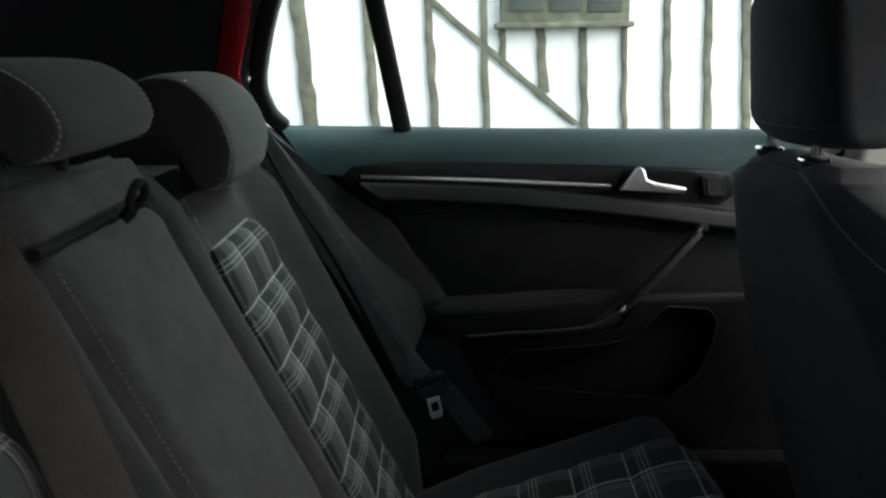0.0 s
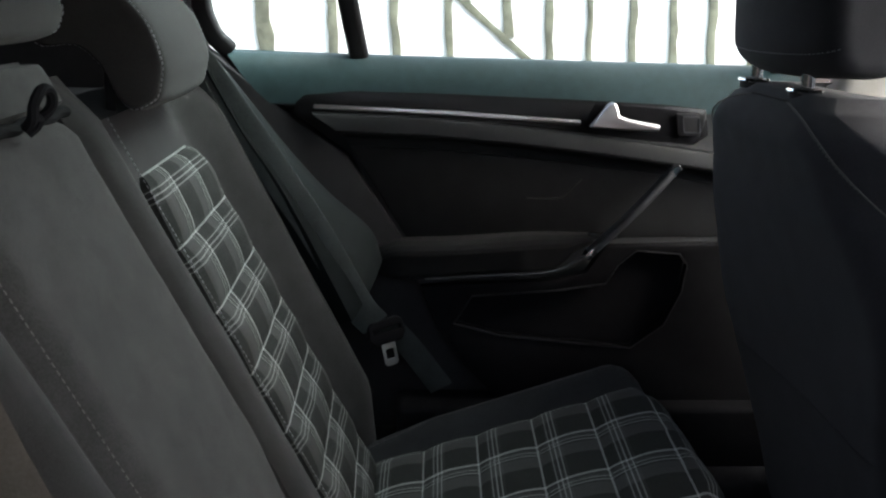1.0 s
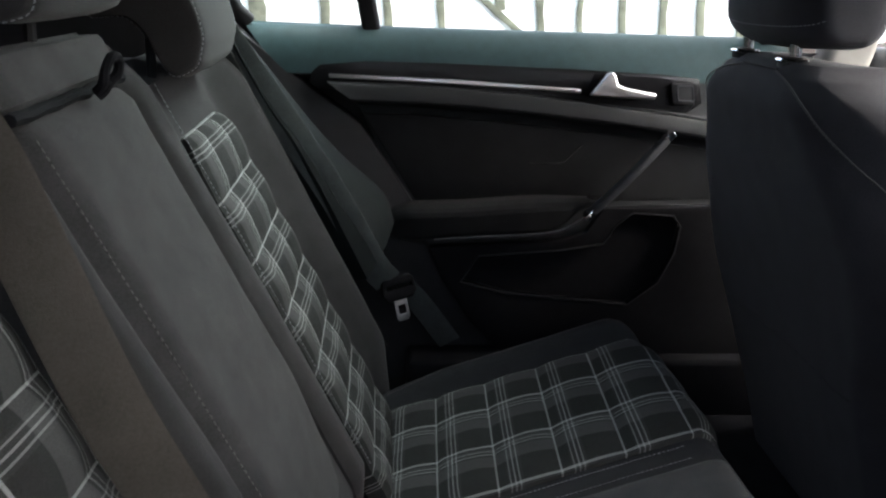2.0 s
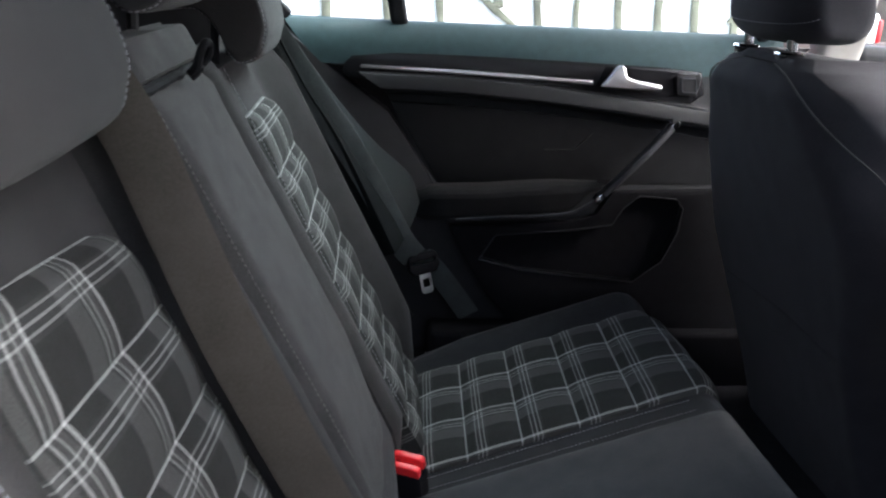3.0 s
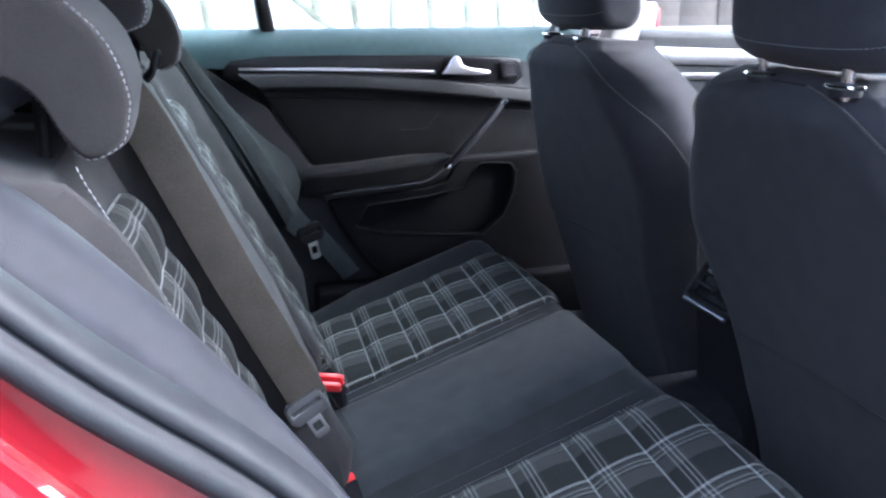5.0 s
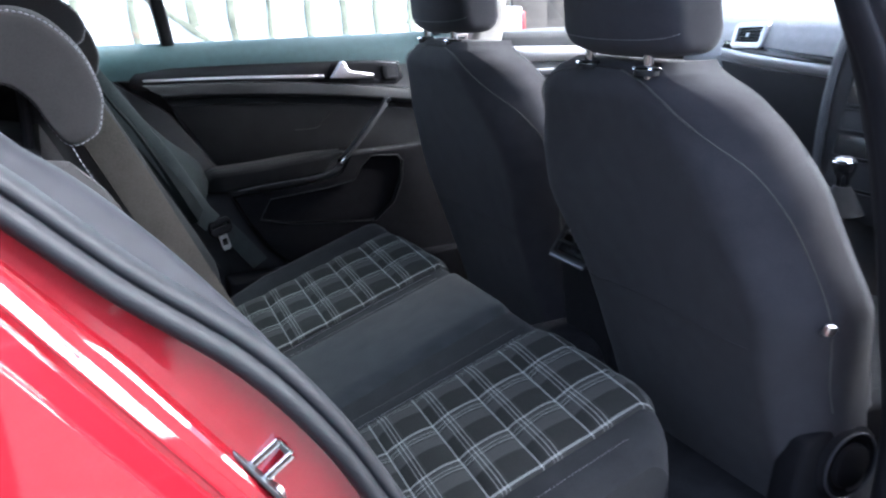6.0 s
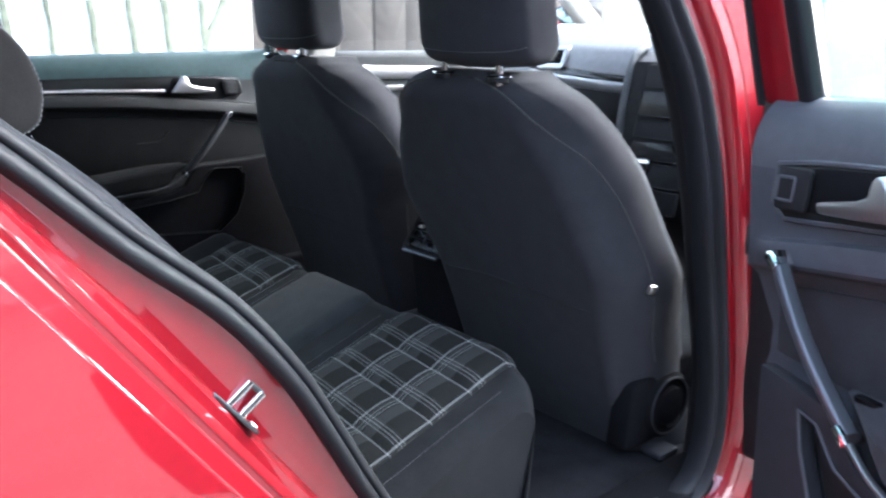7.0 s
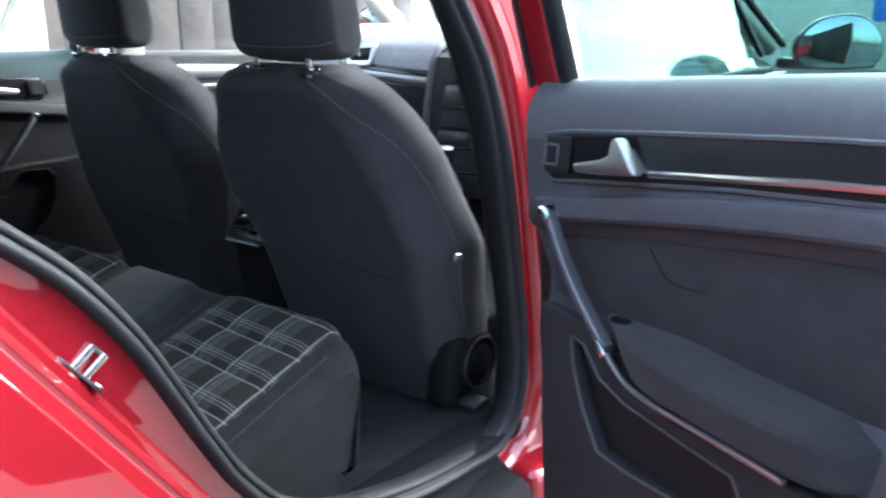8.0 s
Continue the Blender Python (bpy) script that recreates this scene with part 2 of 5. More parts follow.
def slab(outline, d0, d1, to, bev=0.003, hole=None, seg=2):
    """Extrudes a flat outline (a, b) from depth d0 to d1; to(a, b, d) gives the place."""
    bm = bmesh.new()
    def ring(o):
        v = [bm.verts.new((a, b, d0)) for a, b in o]
        return [bm.edges.new((v[i], v[(i + 1) % len(v)])) for i in range(len(v))]
    if hole:
        es = ring(outline) + ring(hole)
        bmesh.ops.triangle_fill(bm, use_beauty=True, use_dissolve=False, edges=es)
    else:
        bm.faces.new([bm.verts.new((a, b, d0)) for a, b in outline])
    g = bmesh.ops.extrude_face_region(bm, geom=bm.faces[:])
    top = [v for v in g["geom"] if isinstance(v, bmesh.types.BMVert)]
    for v in top:
        v.co.z = d1
    bmesh.ops.recalc_face_normals(bm, faces=bm.faces)
    if bev:
        es = [e for e in bm.edges if len(e.link_faces) == 2 and e.calc_face_angle(0) > 0.9]
        bmesh.ops.bevel(bm, geom=es, offset=bev, segments=seg, affect="EDGES", profile=0.5)
    for v in bm.verts:
        v.co = Vector(to(*v.co))
    return bm


def rounded(w, h, r, n=5):
    """A rounded rectangle about the origin."""
    out = []
    for cx, cy, a0 in ((w - r, h - r, 0), (-w + r, h - r, 90), (-w + r, -h + r, 180), (w - r, -h + r, 270)):
        for i in range(n + 1):
            a = radians(a0 + 90 * i / n)
            out.append((cx + r * math.cos(a), cy + r * math.sin(a)))
    return out


def sheet(fn, nu, nv, thick, uv=None):
    """A surface fn(u, v), u and v from 0 to 1, with its back moved by the vector thick."""
    bm = bmesh.new()
    lay = bm.loops.layers.uv.new("weave") if uv else None
    a = [[bm.verts.new(fn(i / nu, j / nv)) for j in range(nv + 1)] for i in range(nu + 1)]
    where = {v: (i / nu, j / nv) for i, r in enumerate(a) for j, v in enumerate(r)}
    for i in range(nu):
        for j in range(nv):
            bm.faces.new((a[i][j], a[i + 1][j], a[i + 1][j + 1], a[i][j + 1]))
    rim = [a[i][0] for i in range(nu + 1)] + [a[nu][j] for j in range(1, nv + 1)] + [a[i][nv] for i in range(nu - 1, -1, -1)] + [a[0][j] for j in range(nv - 1, 0, -1)]
    back = [bm.verts.new(v.co + Vector(thick)) for v in rim]
    for v, b in zip(rim, back):
        where[b] = where[v]
    for i in range(len(rim)):
        j = (i + 1) % len(rim)
        bm.faces.new((rim[j], rim[i], back[i], back[j]))
    bm.faces.new(back)
    if uv:
        for f in bm.faces:
            for lp in f.loops:
                lp[lay].uv = uv(*where[lp.vert])
    return bm


def dashes(path, step, length, r, up=Vector((0, 0, 1))):
    """A row of stitches along a line, as one mesh."""
    bm = bmesh.new()
    path = [Vector(p) for p in path]
    run, at = 0.0, 0.0
    for a, b in zip(path, path[1:]):
        d = (b - a).length
        t = (b - a).normalized()
        s = t.cross(up).normalized()
        w = s.cross(t)
        while at < run + d:
            c = a + t * (at - run)
            vs = []
            for e, k in ((-0.5, 0.4), (-0.25, 1), (0.25, 1), (0.5, 0.4)):
                vs.append([bm.verts.new(c + t * (e * length) + (s * x + w * y) * r * k) for x, y in ((1, 0), (0, 1), (-1, 0), (0, -1))])
            for p, q in zip(vs, vs[1:]):
                for i in range(4):
                    bm.faces.new((p[i], p[(i + 1) % 4], q[(i + 1) % 4], q[i]))
            bm.faces.new(vs[0]), bm.faces.new(list(reversed(vs[-1])))
            at += step
        run += d
    return bm


# ---- the plan ----
CY = 0.712                      # the car's middle line
CUSH = 0.34                     # rise of the rear cushion towards its front
def cushion_z(x):
    return 0.391 + CUSH * (x - 0.049)
def back_x(z):
    return -0.252 - 0.5 * (z - 0.849)


# ---- ground and surroundings ----
ground = part("ground", sheet(lambda u, v: (-60 + 120 * u, -60 + 120 * v, 0), 8, 8, (0, 0, -0.2)), CONCRETE, None)
tagged(ground, "worn grey asphalt yard under the car", "ground", kind="structure")

# timber-framed house beyond the car
WALL_Y = 7.6
house = thing("timber_framed_house", (0.0, WALL_Y, 0), "white plastered house with weathered oak studs and a brace", "house")
def at_house(bm):
    return moved(bm, Matrix.Translation((0.0, -WALL_Y, 0)))
part("wall", at_house(box(9.7, 0.3, 3.2, pose(-1.1, WALL_Y + 0.15, 1.6), 0.01)), PLASTER, house)
def stud(x0, x1, z0, z1, w):
    n = max(5, int(8 * math.hypot(x1 - x0, z1 - z0)))
    pts = [Vector((x0 + (x1 - x0) * i / n + random.uniform(-0.009, 0.009), WALL_Y - 0.012, z0 + (z1 - z0) * i / n)) for i in range(n + 1)]
    rings = []
    for i, p in enumerate(pts):
        k = w * random.uniform(0.86, 1.14)
        rings.append([p + Vector((k * a, b, 0)) for a, b in ((-0.5, 0.03), (-0.46, -0.015), (0.0, -0.022), (0.47, -0.014), (0.5, 0.03))])
    part("timber", at_house(loft(rings)), OAK, house)
for x0, x1, w in ((-2.2, -2.1, 0.11), (-1.7, -1.6, 0.11), (-1.25, -1.0, 0.14), (-0.63, -0.43, 0.085), (-0.10, 0.10, 0.075), (0.43, 0.55, 0.065), (1.26, 1.44, 0.07), (1.62, 1.80, 0.05), (2.02, 2.18, 0.065), (2.38, 2.54, 0.07), (2.70, 2.90, 0.085), (3.1, 3.26, 0.07)):
    stud(x0, x1, 3.0, 0.0, w)
stud(0.99, 1.04, 1.34, 0.76, 0.085)
stud(0.655, 0.67, 1.36, 1.0, 0.06)
stud(0.0, 1.34, 1.6, 0.46, 0.1)
stud(3.72, 3.2, 1.75, 0.7, 0.09)
house_window = part("window", at_house(box(1.12, 0.1, 0.75, pose(1.185, WALL_Y - 0.03, 1.76, 0, -1.3), 0.008)), OAK, house, "weathered timber window")
for k in range(3):
    part("pane", at_house(box(0.29, 0.02, 0.58, pose(0.84 + 0.345 * k, WALL_Y - 0.085, 1.78, 0, -1.3), 0.004)), DARKGLASS, house_window)
part("sill", at_house(box(1.2, 0.16, 0.05, pose(1.185, WALL_Y - 0.06, 1.37, 0, -1.3), 0.008)), OAK, house_window)

# dark boarded wall beside the house, and a low wall in front of it
hoard = thing("boarded_wall", (3.8, 8.3, 0), "weathered brown boarded wall beside the house", "wall")
for k in range(22):
    part("board", box(0.49, 0.04, 2.8, pose(0.25 + 0.5 * k, 0.015 * (k % 2), 1.4), 0.008), BROWN, hoard)
part("post", box(0.28, 0.08, 2.9, pose(6.5, -0.07, 1.45), 0.012), CREAM, hoard, "cream painted post")
ledge_wall = part("low_wall", box(3.4, 0.25, 0.84, pose(3.4, 3.62, 0.42), 0.02), BROWN, None)
tagged(ledge_wall, "low brown wall behind the car", "wall", kind="structure")
crate = thing("white_box", (2.06, 3.58, 0.84), "small white box with a red end on the low wall", "box")
part("box_body", box(0.15, 0.12, 0.13, pose(0, 0, 0.065), 0.012), WHITE, crate)
part("red_end", box(0.03, 0.122, 0.1, pose(0.08, 0, 0.055), 0.01), REDPLASTIC, crate)

# ---- the car's body ----
body = thing("red_hatchback", (0.4, CY, 0.2), "red hatchback body with black interior linings", "car")
BASE = Matrix.Translation((-0.4, -CY, -0.2))
def on_body(bm):
    return moved(bm, BASE)
part("floor_carpet", on_body(box(2.6, 1.46, 0.06, pose(0.75, CY, 0.23), 0.01)), CARPET, body, "black carpeted floor")
part("tunnel", on_body(box(1.6, 0.2, 0.16, pose(0.95, CY, 0.3), 0.05, 4)), CARPET, body)
# roof, with the lining under it
def roof_fn(z0):
    return lambda u, v: (-0.95 + 2.0 * u, CY + (v - 0.5) * 1.18, z0 - 0.10 * (2 * v - 1) ** 4 - 0.16 * max(0, 0.35 - u) ** 1.0 - 0.12 * max(0, u - 0.7))
part("roof", on_body(sheet(roof_fn(1.47), 12, 12, (0, 0, -0.02))), RED, body)
part("headliner", on_body(sheet(roof_fn(1.435), 12, 12, (0, 0, -0.012))), LINER, body)
# tailgate and parcel shelf behind the rear seats
part("tailgate", on_body(sheet(lambda u, v: (-1.12 + 0.26 * max(0, u - 0.5) * 2, CY + (v - 0.5) * (1.5 - 0.3 * u), 0.35 + 1.03 * u), 10, 8, (-0.04, 0, 0))), HARD, body)
part("parcel_shelf", on_body(box(0.72, 1.36, 0.02, pose(-0.76, CY, 0.90), 0.005)), HARD, body)
# closed body side (s = 1, far) and the open one (s = -1, near)
def body_side(s):
    y = lambda d: CY + s * d
    to = lambda a, b, d: (a, y(d), b)
    part("roof_rail", on_body(tube(smooth_line([(-0.6, y(0.66), 1.30), (-0.2, y(0.63), 1.385), (0.4, y(0.61), 1.41), (0.9, y(0.62), 1.38), (1.25, y(0.66), 1.25)]), 0.045, 10)), HARD, body)
    if s > 0:
        part("sill", on_body(box(1.7, 0.12, 0.14, pose(0.75, y(0.765), 0.22), 0.03, 3)), DULL, body)
    else:
        part("sill", on_body(box(1.0, 0.12, 0.14, pose(1.10, y(0.765), 0.14), 0.03, 3)), RED, body)
        part("sill_cover", on_body(box(0.74, 0.13, 0.15, pose(0.22, y(0.765), 0.14), 0.03, 3)), DULL, body, "black sill cover below the doorway")
    part("sill_trim", on_body(box(1.45, 0.1, 0.03 if s < 0 else 0.13, pose(0.75, y(0.69 if s < 0 else 0.72), 0.255 if s < 0 else 0.31), 0.01, 3)), DULL, body, "black plastic sill plate")
    part("outer_rear_panel", on_body(slab([(-1.15, 0.3), (-0.62, 0.32), (-0.55, 0.62), (-0.47, 0.86), (-0.45, 1.0), (-0.36, 1.2), (-0.26, 1.36), (-0.9, 1.30), (-1.15, 0.95)], 0.83, 0.86, to, 0.006)), RED, body, "glossy red rear quarter panel")
body_side(1)
body_side(-1)
# pillar and wheel-arch linings
part("far_pillar_lining", on_body(slab([(-1.1, 0.3), (0.27, 0.3), (0.17, 0.42), (0.11, 0.5), (0.07, 0.58), (0.03, 0.66), (-0.01, 0.72), (-0.065, 0.80), (-0.15, 0.86), (-0.2, 0.9), (-0.29, 0.97), (-0.315, 1.05), (-0.27, 1.2), (-0.2, 1.33), (-0.9, 1.28), (-1.1, 0.95)], 0.745, 0.79, lambda a, b, d: (a, CY + d - 0.3 * max(0, b - 1.0), b), 0.006)), HARD, body)
part("far_pillar_paint", on_body(slab([(-0.335, 0.97), (-0.305, 0.97), (-0.32, 1.06), (-0.278, 1.2), (-0.21, 1.33), (-0.26, 1.35), (-0.325, 1.2), (-0.36, 1.06)], 0.735, 0.745, lambda a, b, d: (a, CY + d - 0.3 * max(0, b - 1.0), b), 0.003)), RED, body, "red pillar edge behind the window")
part("near_pillar_lining", on_body(slab([(-1.1, 0.3), (-0.05, 0.3), (-0.1, 0.42), (-0.14, 0.525), (-0.19, 0.61), (-0.23, 0.69), (-0.3, 0.775), (-0.38, 0.855), (-0.44, 0.93), (-0.46, 1.02), (-0.4, 1.18), (-0.28, 1.34), (-0.9, 1.28), (-1.1, 0.95)], 0.66, 0.70, lambda a, b, d: (a, CY - d + 0.3 * max(0, b - 1.0), b), 0.006)), HARD, body)

# the open doorway: its outline, the painted jamb and the rubber seal
DOORWAY = smooth_line([(-0.36, 0.05, 1.34), (-0.48, 0.02, 1.19), (-0.485, -0.01, 1.05), (-0.44, -0.02, 0.98), (-0.385, -0.02, 0.925), (-0.317, -0.02, 0.855), (-0.23, -0.02, 0.775), (-0.165, -0.02, 0.69), (-0.12, -0.02, 0.61), (-0.075, -0.02, 0.525), (-0.025, -0.022, 0.442), (0.055, -0.025, 0.355), (0.17, -0.028, 0.30), (0.337, -0.031, 0.262), (0.5, -0.02, 0.24), (0.59, -0.018, 0.238), (0.648, -0.018, 0.27), (0.678, -0.018, 0.34), (0.681, -0.018, 0.42), (0.671, -0.018, 0.505), (0.64, -0.018, 0.655), (0.611, -0.018, 0.79), (0.581, -0.017, 0.892), (0.547, -0.012, 0.985), (0.50, 0.004, 1.08), (0.42, 0.04, 1.25), (0.35, 0.09, 1.35)], 5)
def along(line, profile, i0=0, i1=None):
    """Carries (inward, y) offsets along the doorway's outline."""
    line = line[i0:i1]
    rings = []
    for i, p in enumerate(line):
        t = line[min(i + 1, len(line) - 1)] - line[max(i - 1, 0)]
        n = Vector((-t.z, 0, t.x)).normalized()
        if n.dot(Vector((0.12, p.y, 0.8)) - p) < 0:
            n = -n
        rings.append([p + n * a + Vector((0, b, 0)) for a, b in profile])
    return loft(rings)
RIDGE0, RIDGE_M = Vector((-0.235, 0, 0.665)), Vector((0.819, 0, 0.573))
def jamb_rings():
    """From the seal over the flat and the striker's wall to straight pressed ridges and the outer panel."""
    rings = []
    for i in range(0, 60):
        p = DOORWAY[i]
        t = DOORWAY[i + 1] - DOORWAY[max(i - 1, 0)]
        n = Vector((-t.z, 0, t.x)).normalized()
        n = -n if n.dot(Vector((0.12, p.y, 0.8)) - p) < 0 else n
        d = max(0.026, (p - RIDGE0).dot(RIDGE_M))
        r = p - RIDGE_M * d
        k = min(1.0, d / 0.05)
        at = lambda a, b: r + RIDGE_M * a + Vector((0, b, 0))
        ring = [p + n * 0.006 + Vector((0, -0.004, 0)), p - n * 0.008 + Vector((0, -0.004, 0))]
        ring += [at(a * k, b) for a, b in ((0.032, -0.0042), (0.030, -0.0044), (0.020, -0.0055), (0.0172, -0.009), (0.0158, -0.016), (0.0125, -0.0195), (0.004, -0.0205))]
        ring += [at(a, b) for a, b in ((0.003, -0.0208), (-0.0045, -0.0295), (-0.006, -0.0302), (-0.008, -0.0295), (-0.0125, -0.0295), (-0.0140, -0.0305), (-0.0155, -0.0325), (-0.032, -0.0395), (-0.0335, -0.0407), (-0.0345, -0.043), (-0.0355, -0.044), (-0.06, -0.0490), (-0.10, -0.0572), (-0.16, -0.0694), (-0.27, -0.092), (-0.27, 0.03))]
        rings.append(ring + [p + Vector((0, 0.03, 0))])
    return rings
part("rear_jamb", on_body(loft(jamb_rings())), RED, body, "glossy red door jamb", sharp=13)
part("far_jamb", on_body(slab([(-1.1, 0.3), (0.33, 0.3), (0.24, 0.42), (0.18, 0.5), (0.14, 0.58), (0.1, 0.66), (0.06, 0.72), (0.0, 0.80), (-0.08, 0.86), (-0.12, 0.9), (-0.2, 0.96), (-1.1, 0.96)], 0.81, 0.828, lambda a, b, d: (a, CY + d, b), 0.004)), HARD, body)
SILLJ = [(0.006, 0.0), (-0.02, -0.012), (-0.032, -0.03), (-0.04, -0.06), (-0.075, -0.08), (-0.12, -0.085), (-0.12, 0.0), (0.0, 0.03)]
part("sill_jamb", on_body(along(DOORWAY, SILLJ, 59, 76)), DULL, body, sharp=50)
BJ = [(0.006, 0.0), (-0.016, -0.004), (-0.020, -0.006), (-0.022, -0.010), (-0.0245, -0.019), (-0.028, -0.0235), (-0.0315, -0.0275), (-0.033, -0.029), (-0.043, -0.029), (-0.054, -0.029), (-0.0556, -0.0305), (-0.072, -0.0335), (-0.09, -0.037), (-0.1, 0.0), (-0.09, 0.022), (0.0, 0.022)]
part("centre_jamb", on_body(along(DOORWAY, BJ, 75)), RED, body, "glossy red centre pillar", sharp=24)
SEAL = [(0.0, -0.002), (0.001, -0.011), (0.004, -0.017), (0.009, -0.0195), (0.014, -0.018), (0.018, -0.012), (0.0195, -0.006), (0.0205, -0.005), (0.022, -0.0068), (0.026, -0.007), (0.030, -0.004), (0.033, 0.003), (0.034, 0.02), (0.03, 0.03), (0.0, 0.028)]
part("door_seal", on_body(along(DOORWAY, SEAL)), RUBBER, body, "black rubber door seal", sharp=60)
# soft lining between the seal and the seat, both sides
SIDE_OUT = smooth_line([(-0.455, 0.004, 1.05), (-0.43, 0.004, 1.01), (-0.386, 0.002, 0.946), (-0.336, 0.0, 0.901), (-0.293, 0.0, 0.864), (-0.239, 0.0, 0.812), (-0.174, 0.0, 0.744), (-0.118, 0.0, 0.660), (-0.078, 0.002, 0.585)], 5)
SIDE_CREST = smooth_line([(-0.44, 0.115, 1.07), (-0.415, 0.112, 1.02), (-0.372, 0.106, 0.969), (-0.334, 0.103, 0.938), (-0.294, 0.098, 0.897), (-0.246, 0.090, 0.838), (-0.188, 0.073, 0.755), (-0.128, 0.045, 0.655), (-0.085, 0.02, 0.575)], 5)
def side_panel(u, v):
    """From the seal over a soft hollow to a rounded crest, and down behind it."""
    i = round(u * (len(SIDE_OUT) - 1))
    a, b = SIDE_OUT[i], SIDE_CREST[i]
    if v <= 0.8:
        t = v / 0.8
        lift = -0.004 * math.sin(math.pi * min(1, t * 1.8)) + 0.010 * math.sin(math.pi * max(0, t - 0.35) / 0.65) ** 1.2 - 0.004 * t ** 6
        return a.lerp(b, t) + Vector((0.66, -0.3, 0.66)) * lift
    t = (v - 0.8) / 0.2
    return b + Vector((-0.030 * t - 0.01 * t * t, 0.020 * math.sin(1.57 * t), -0.026 * t * t))
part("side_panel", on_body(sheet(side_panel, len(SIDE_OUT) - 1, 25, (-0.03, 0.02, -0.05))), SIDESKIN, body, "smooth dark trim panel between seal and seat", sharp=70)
FAR_IN = smooth_line([(-0.262, 1.296, 0.965), (-0.247, 1.302, 0.93), (-0.207, 1.302, 0.856), (-0.165, 1.302, 0.793), (-0.123, 1.302, 0.716), (-0.074, 1.304, 0.616), (-0.05, 1.306, 0.565)], 5)
FAR_OUT = smooth_line([(-0.272, 1.372, 0.972), (-0.256, 1.385, 0.955), (-0.204, 1.39, 0.888), (-0.148, 1.392, 0.816), (-0.09, 1.394, 0.752), (-0.024, 1.396, 0.692), (-0.004, 1.398, 0.64)], 5)
def far_trim(u, v):
    i = round(u * (len(FAR_IN) - 1))
    p = FAR_IN[i].lerp(FAR_OUT[i], v)
    return p + Vector((0.006, -0.009, 0.005)) * math.sin(math.pi * v) ** 0.8
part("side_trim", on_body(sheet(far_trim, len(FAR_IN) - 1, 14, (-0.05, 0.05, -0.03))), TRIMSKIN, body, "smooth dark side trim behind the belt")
part("b_pillar_trim", on_body(sweep(smooth_line([(0.78, CY + 0.752, 0.84), (0.79, CY + 0.745, 0.92), (0.80, CY + 0.735, 1.0), (0.78, CY + 0.68, 1.22), (0.74, CY + 0.62, 1.38)]), rounded(0.03, 0.045, 0.02), Vector((1, 0, 0)))), GREYTRIM, body, "pale grey pillar trim")
part("b_pillar_lower", on_body(sweep(smooth_line([(0.765, CY + 0.755, 0.3), (0.765, CY + 0.755, 0.55), (0.778, CY + 0.753, 0.84)]), rounded(0.032, 0.047, 0.02), Vector((1, 0, 0)))), DULL, body, "black lower pillar trim")
part("near_pillar_trim", on_body(sweep(smooth_line([(0.76, 0.03, 0.26), (0.765, 0.03, 0.43), (0.73, 0.03, 0.6), (0.685, 0.03, 0.78), (0.645, 0.04, 0.93), (0.59, 0.06, 1.08), (0.48, 0.1, 1.3)]), rounded(0.045, 0.05, 0.02), Vector((1, 0, 0)))), HARD, body, "black pillar trim")
part("far_centre_jamb", on_body(slab([(0.57, 0.33), (0.80, 0.33), (0.80, 0.93), (0.575, 0.955)], 0.762, 0.80, lambda a, b, d: (a, CY + d, b), 0.01)), CARPET, body)
# far front door: lining and window ledge
ff = thing("front_door", (1.15, CY + 0.8, 0.3), "closed front door with black lining and bright trim", "car door")
FO = Matrix.Translation((-1.15, -CY - 0.8, -0.3))
fto = lambda a, b, d: (a, CY + d, b)
part("door_panel", moved(slab([(0.82, 0.3), (1.6, 0.3), (1.66, 0.93), (1.3, 0.945), (0.84, 0.955)], 0.74, 0.84, fto, 0.02, seg=3), FO), SOFT, ff)
part("trim_band", moved(slab([(0.87, 0.915), (1.2, 0.90), (1.5, 0.885), (1.5, 0.855), (1.2, 0.86), (0.88, 0.872)], 0.732, 0.745, fto, 0.003), FO), ALU, ff, "bright brushed trim band")
part("lower_band", moved(slab([(0.87, 0.85), (1.5, 0.835), (1.5, 0.82), (0.88, 0.832)], 0.734, 0.745, fto, 0.002), FO), SATIN, ff)
part("outer_skin", moved(slab([(0.8, 0.3), (1.75, 0.3), (1.75, 0.93), (0.82, 0.955)], 0.842, 0.86, fto, 0.004), FO), RED, ff)
part("window_pane", moved(slab([(0.86, 0.95), (1.95, 0.94), (1.25, 1.33), (0.8, 1.36)], 0.0, 0.004, lambda a, b, d: (a, CY + 0.80 - 0.36 * (b - 0.95) + d, b), 0), FO), GLASS, ff)
nf = thing("front_door", (1.15, CY - 0.8, 0.3), "closed red front door with window and door mirror", "car door")
NO = Matrix.Translation((-1.15, -CY + 0.8, -0.3))
nto = lambda a, b, d: (a, CY - d, b)
part("door_panel", moved(slab([(0.72, 0.3), (1.6, 0.3), (1.66, 0.93), (1.3, 0.945), (0.66, 0.955)], 0.74, 0.82, nto, 0.02, seg=3), NO), HARD, nf)
part("outer_skin", moved(slab([(0.72, 0.3), (1.78, 0.3), (1.78, 0.90), (0.64, 0.915)], 0.825, 0.86, nto, 0.008), NO), RED, nf)
nlean = lambda z: 0.845 - 0.36 * max(0, z - 0.95)
part("window_pane", moved(slab([(0.62, 0.905), (1.60, 0.89), (1.48, 1.12), (1.15, 1.33), (0.42, 1.37)], 0.0, 0.004, lambda a, b, d: (a, CY - nlean(b) - d, b), 0), NO), GLASS, nf, "tinted front window")
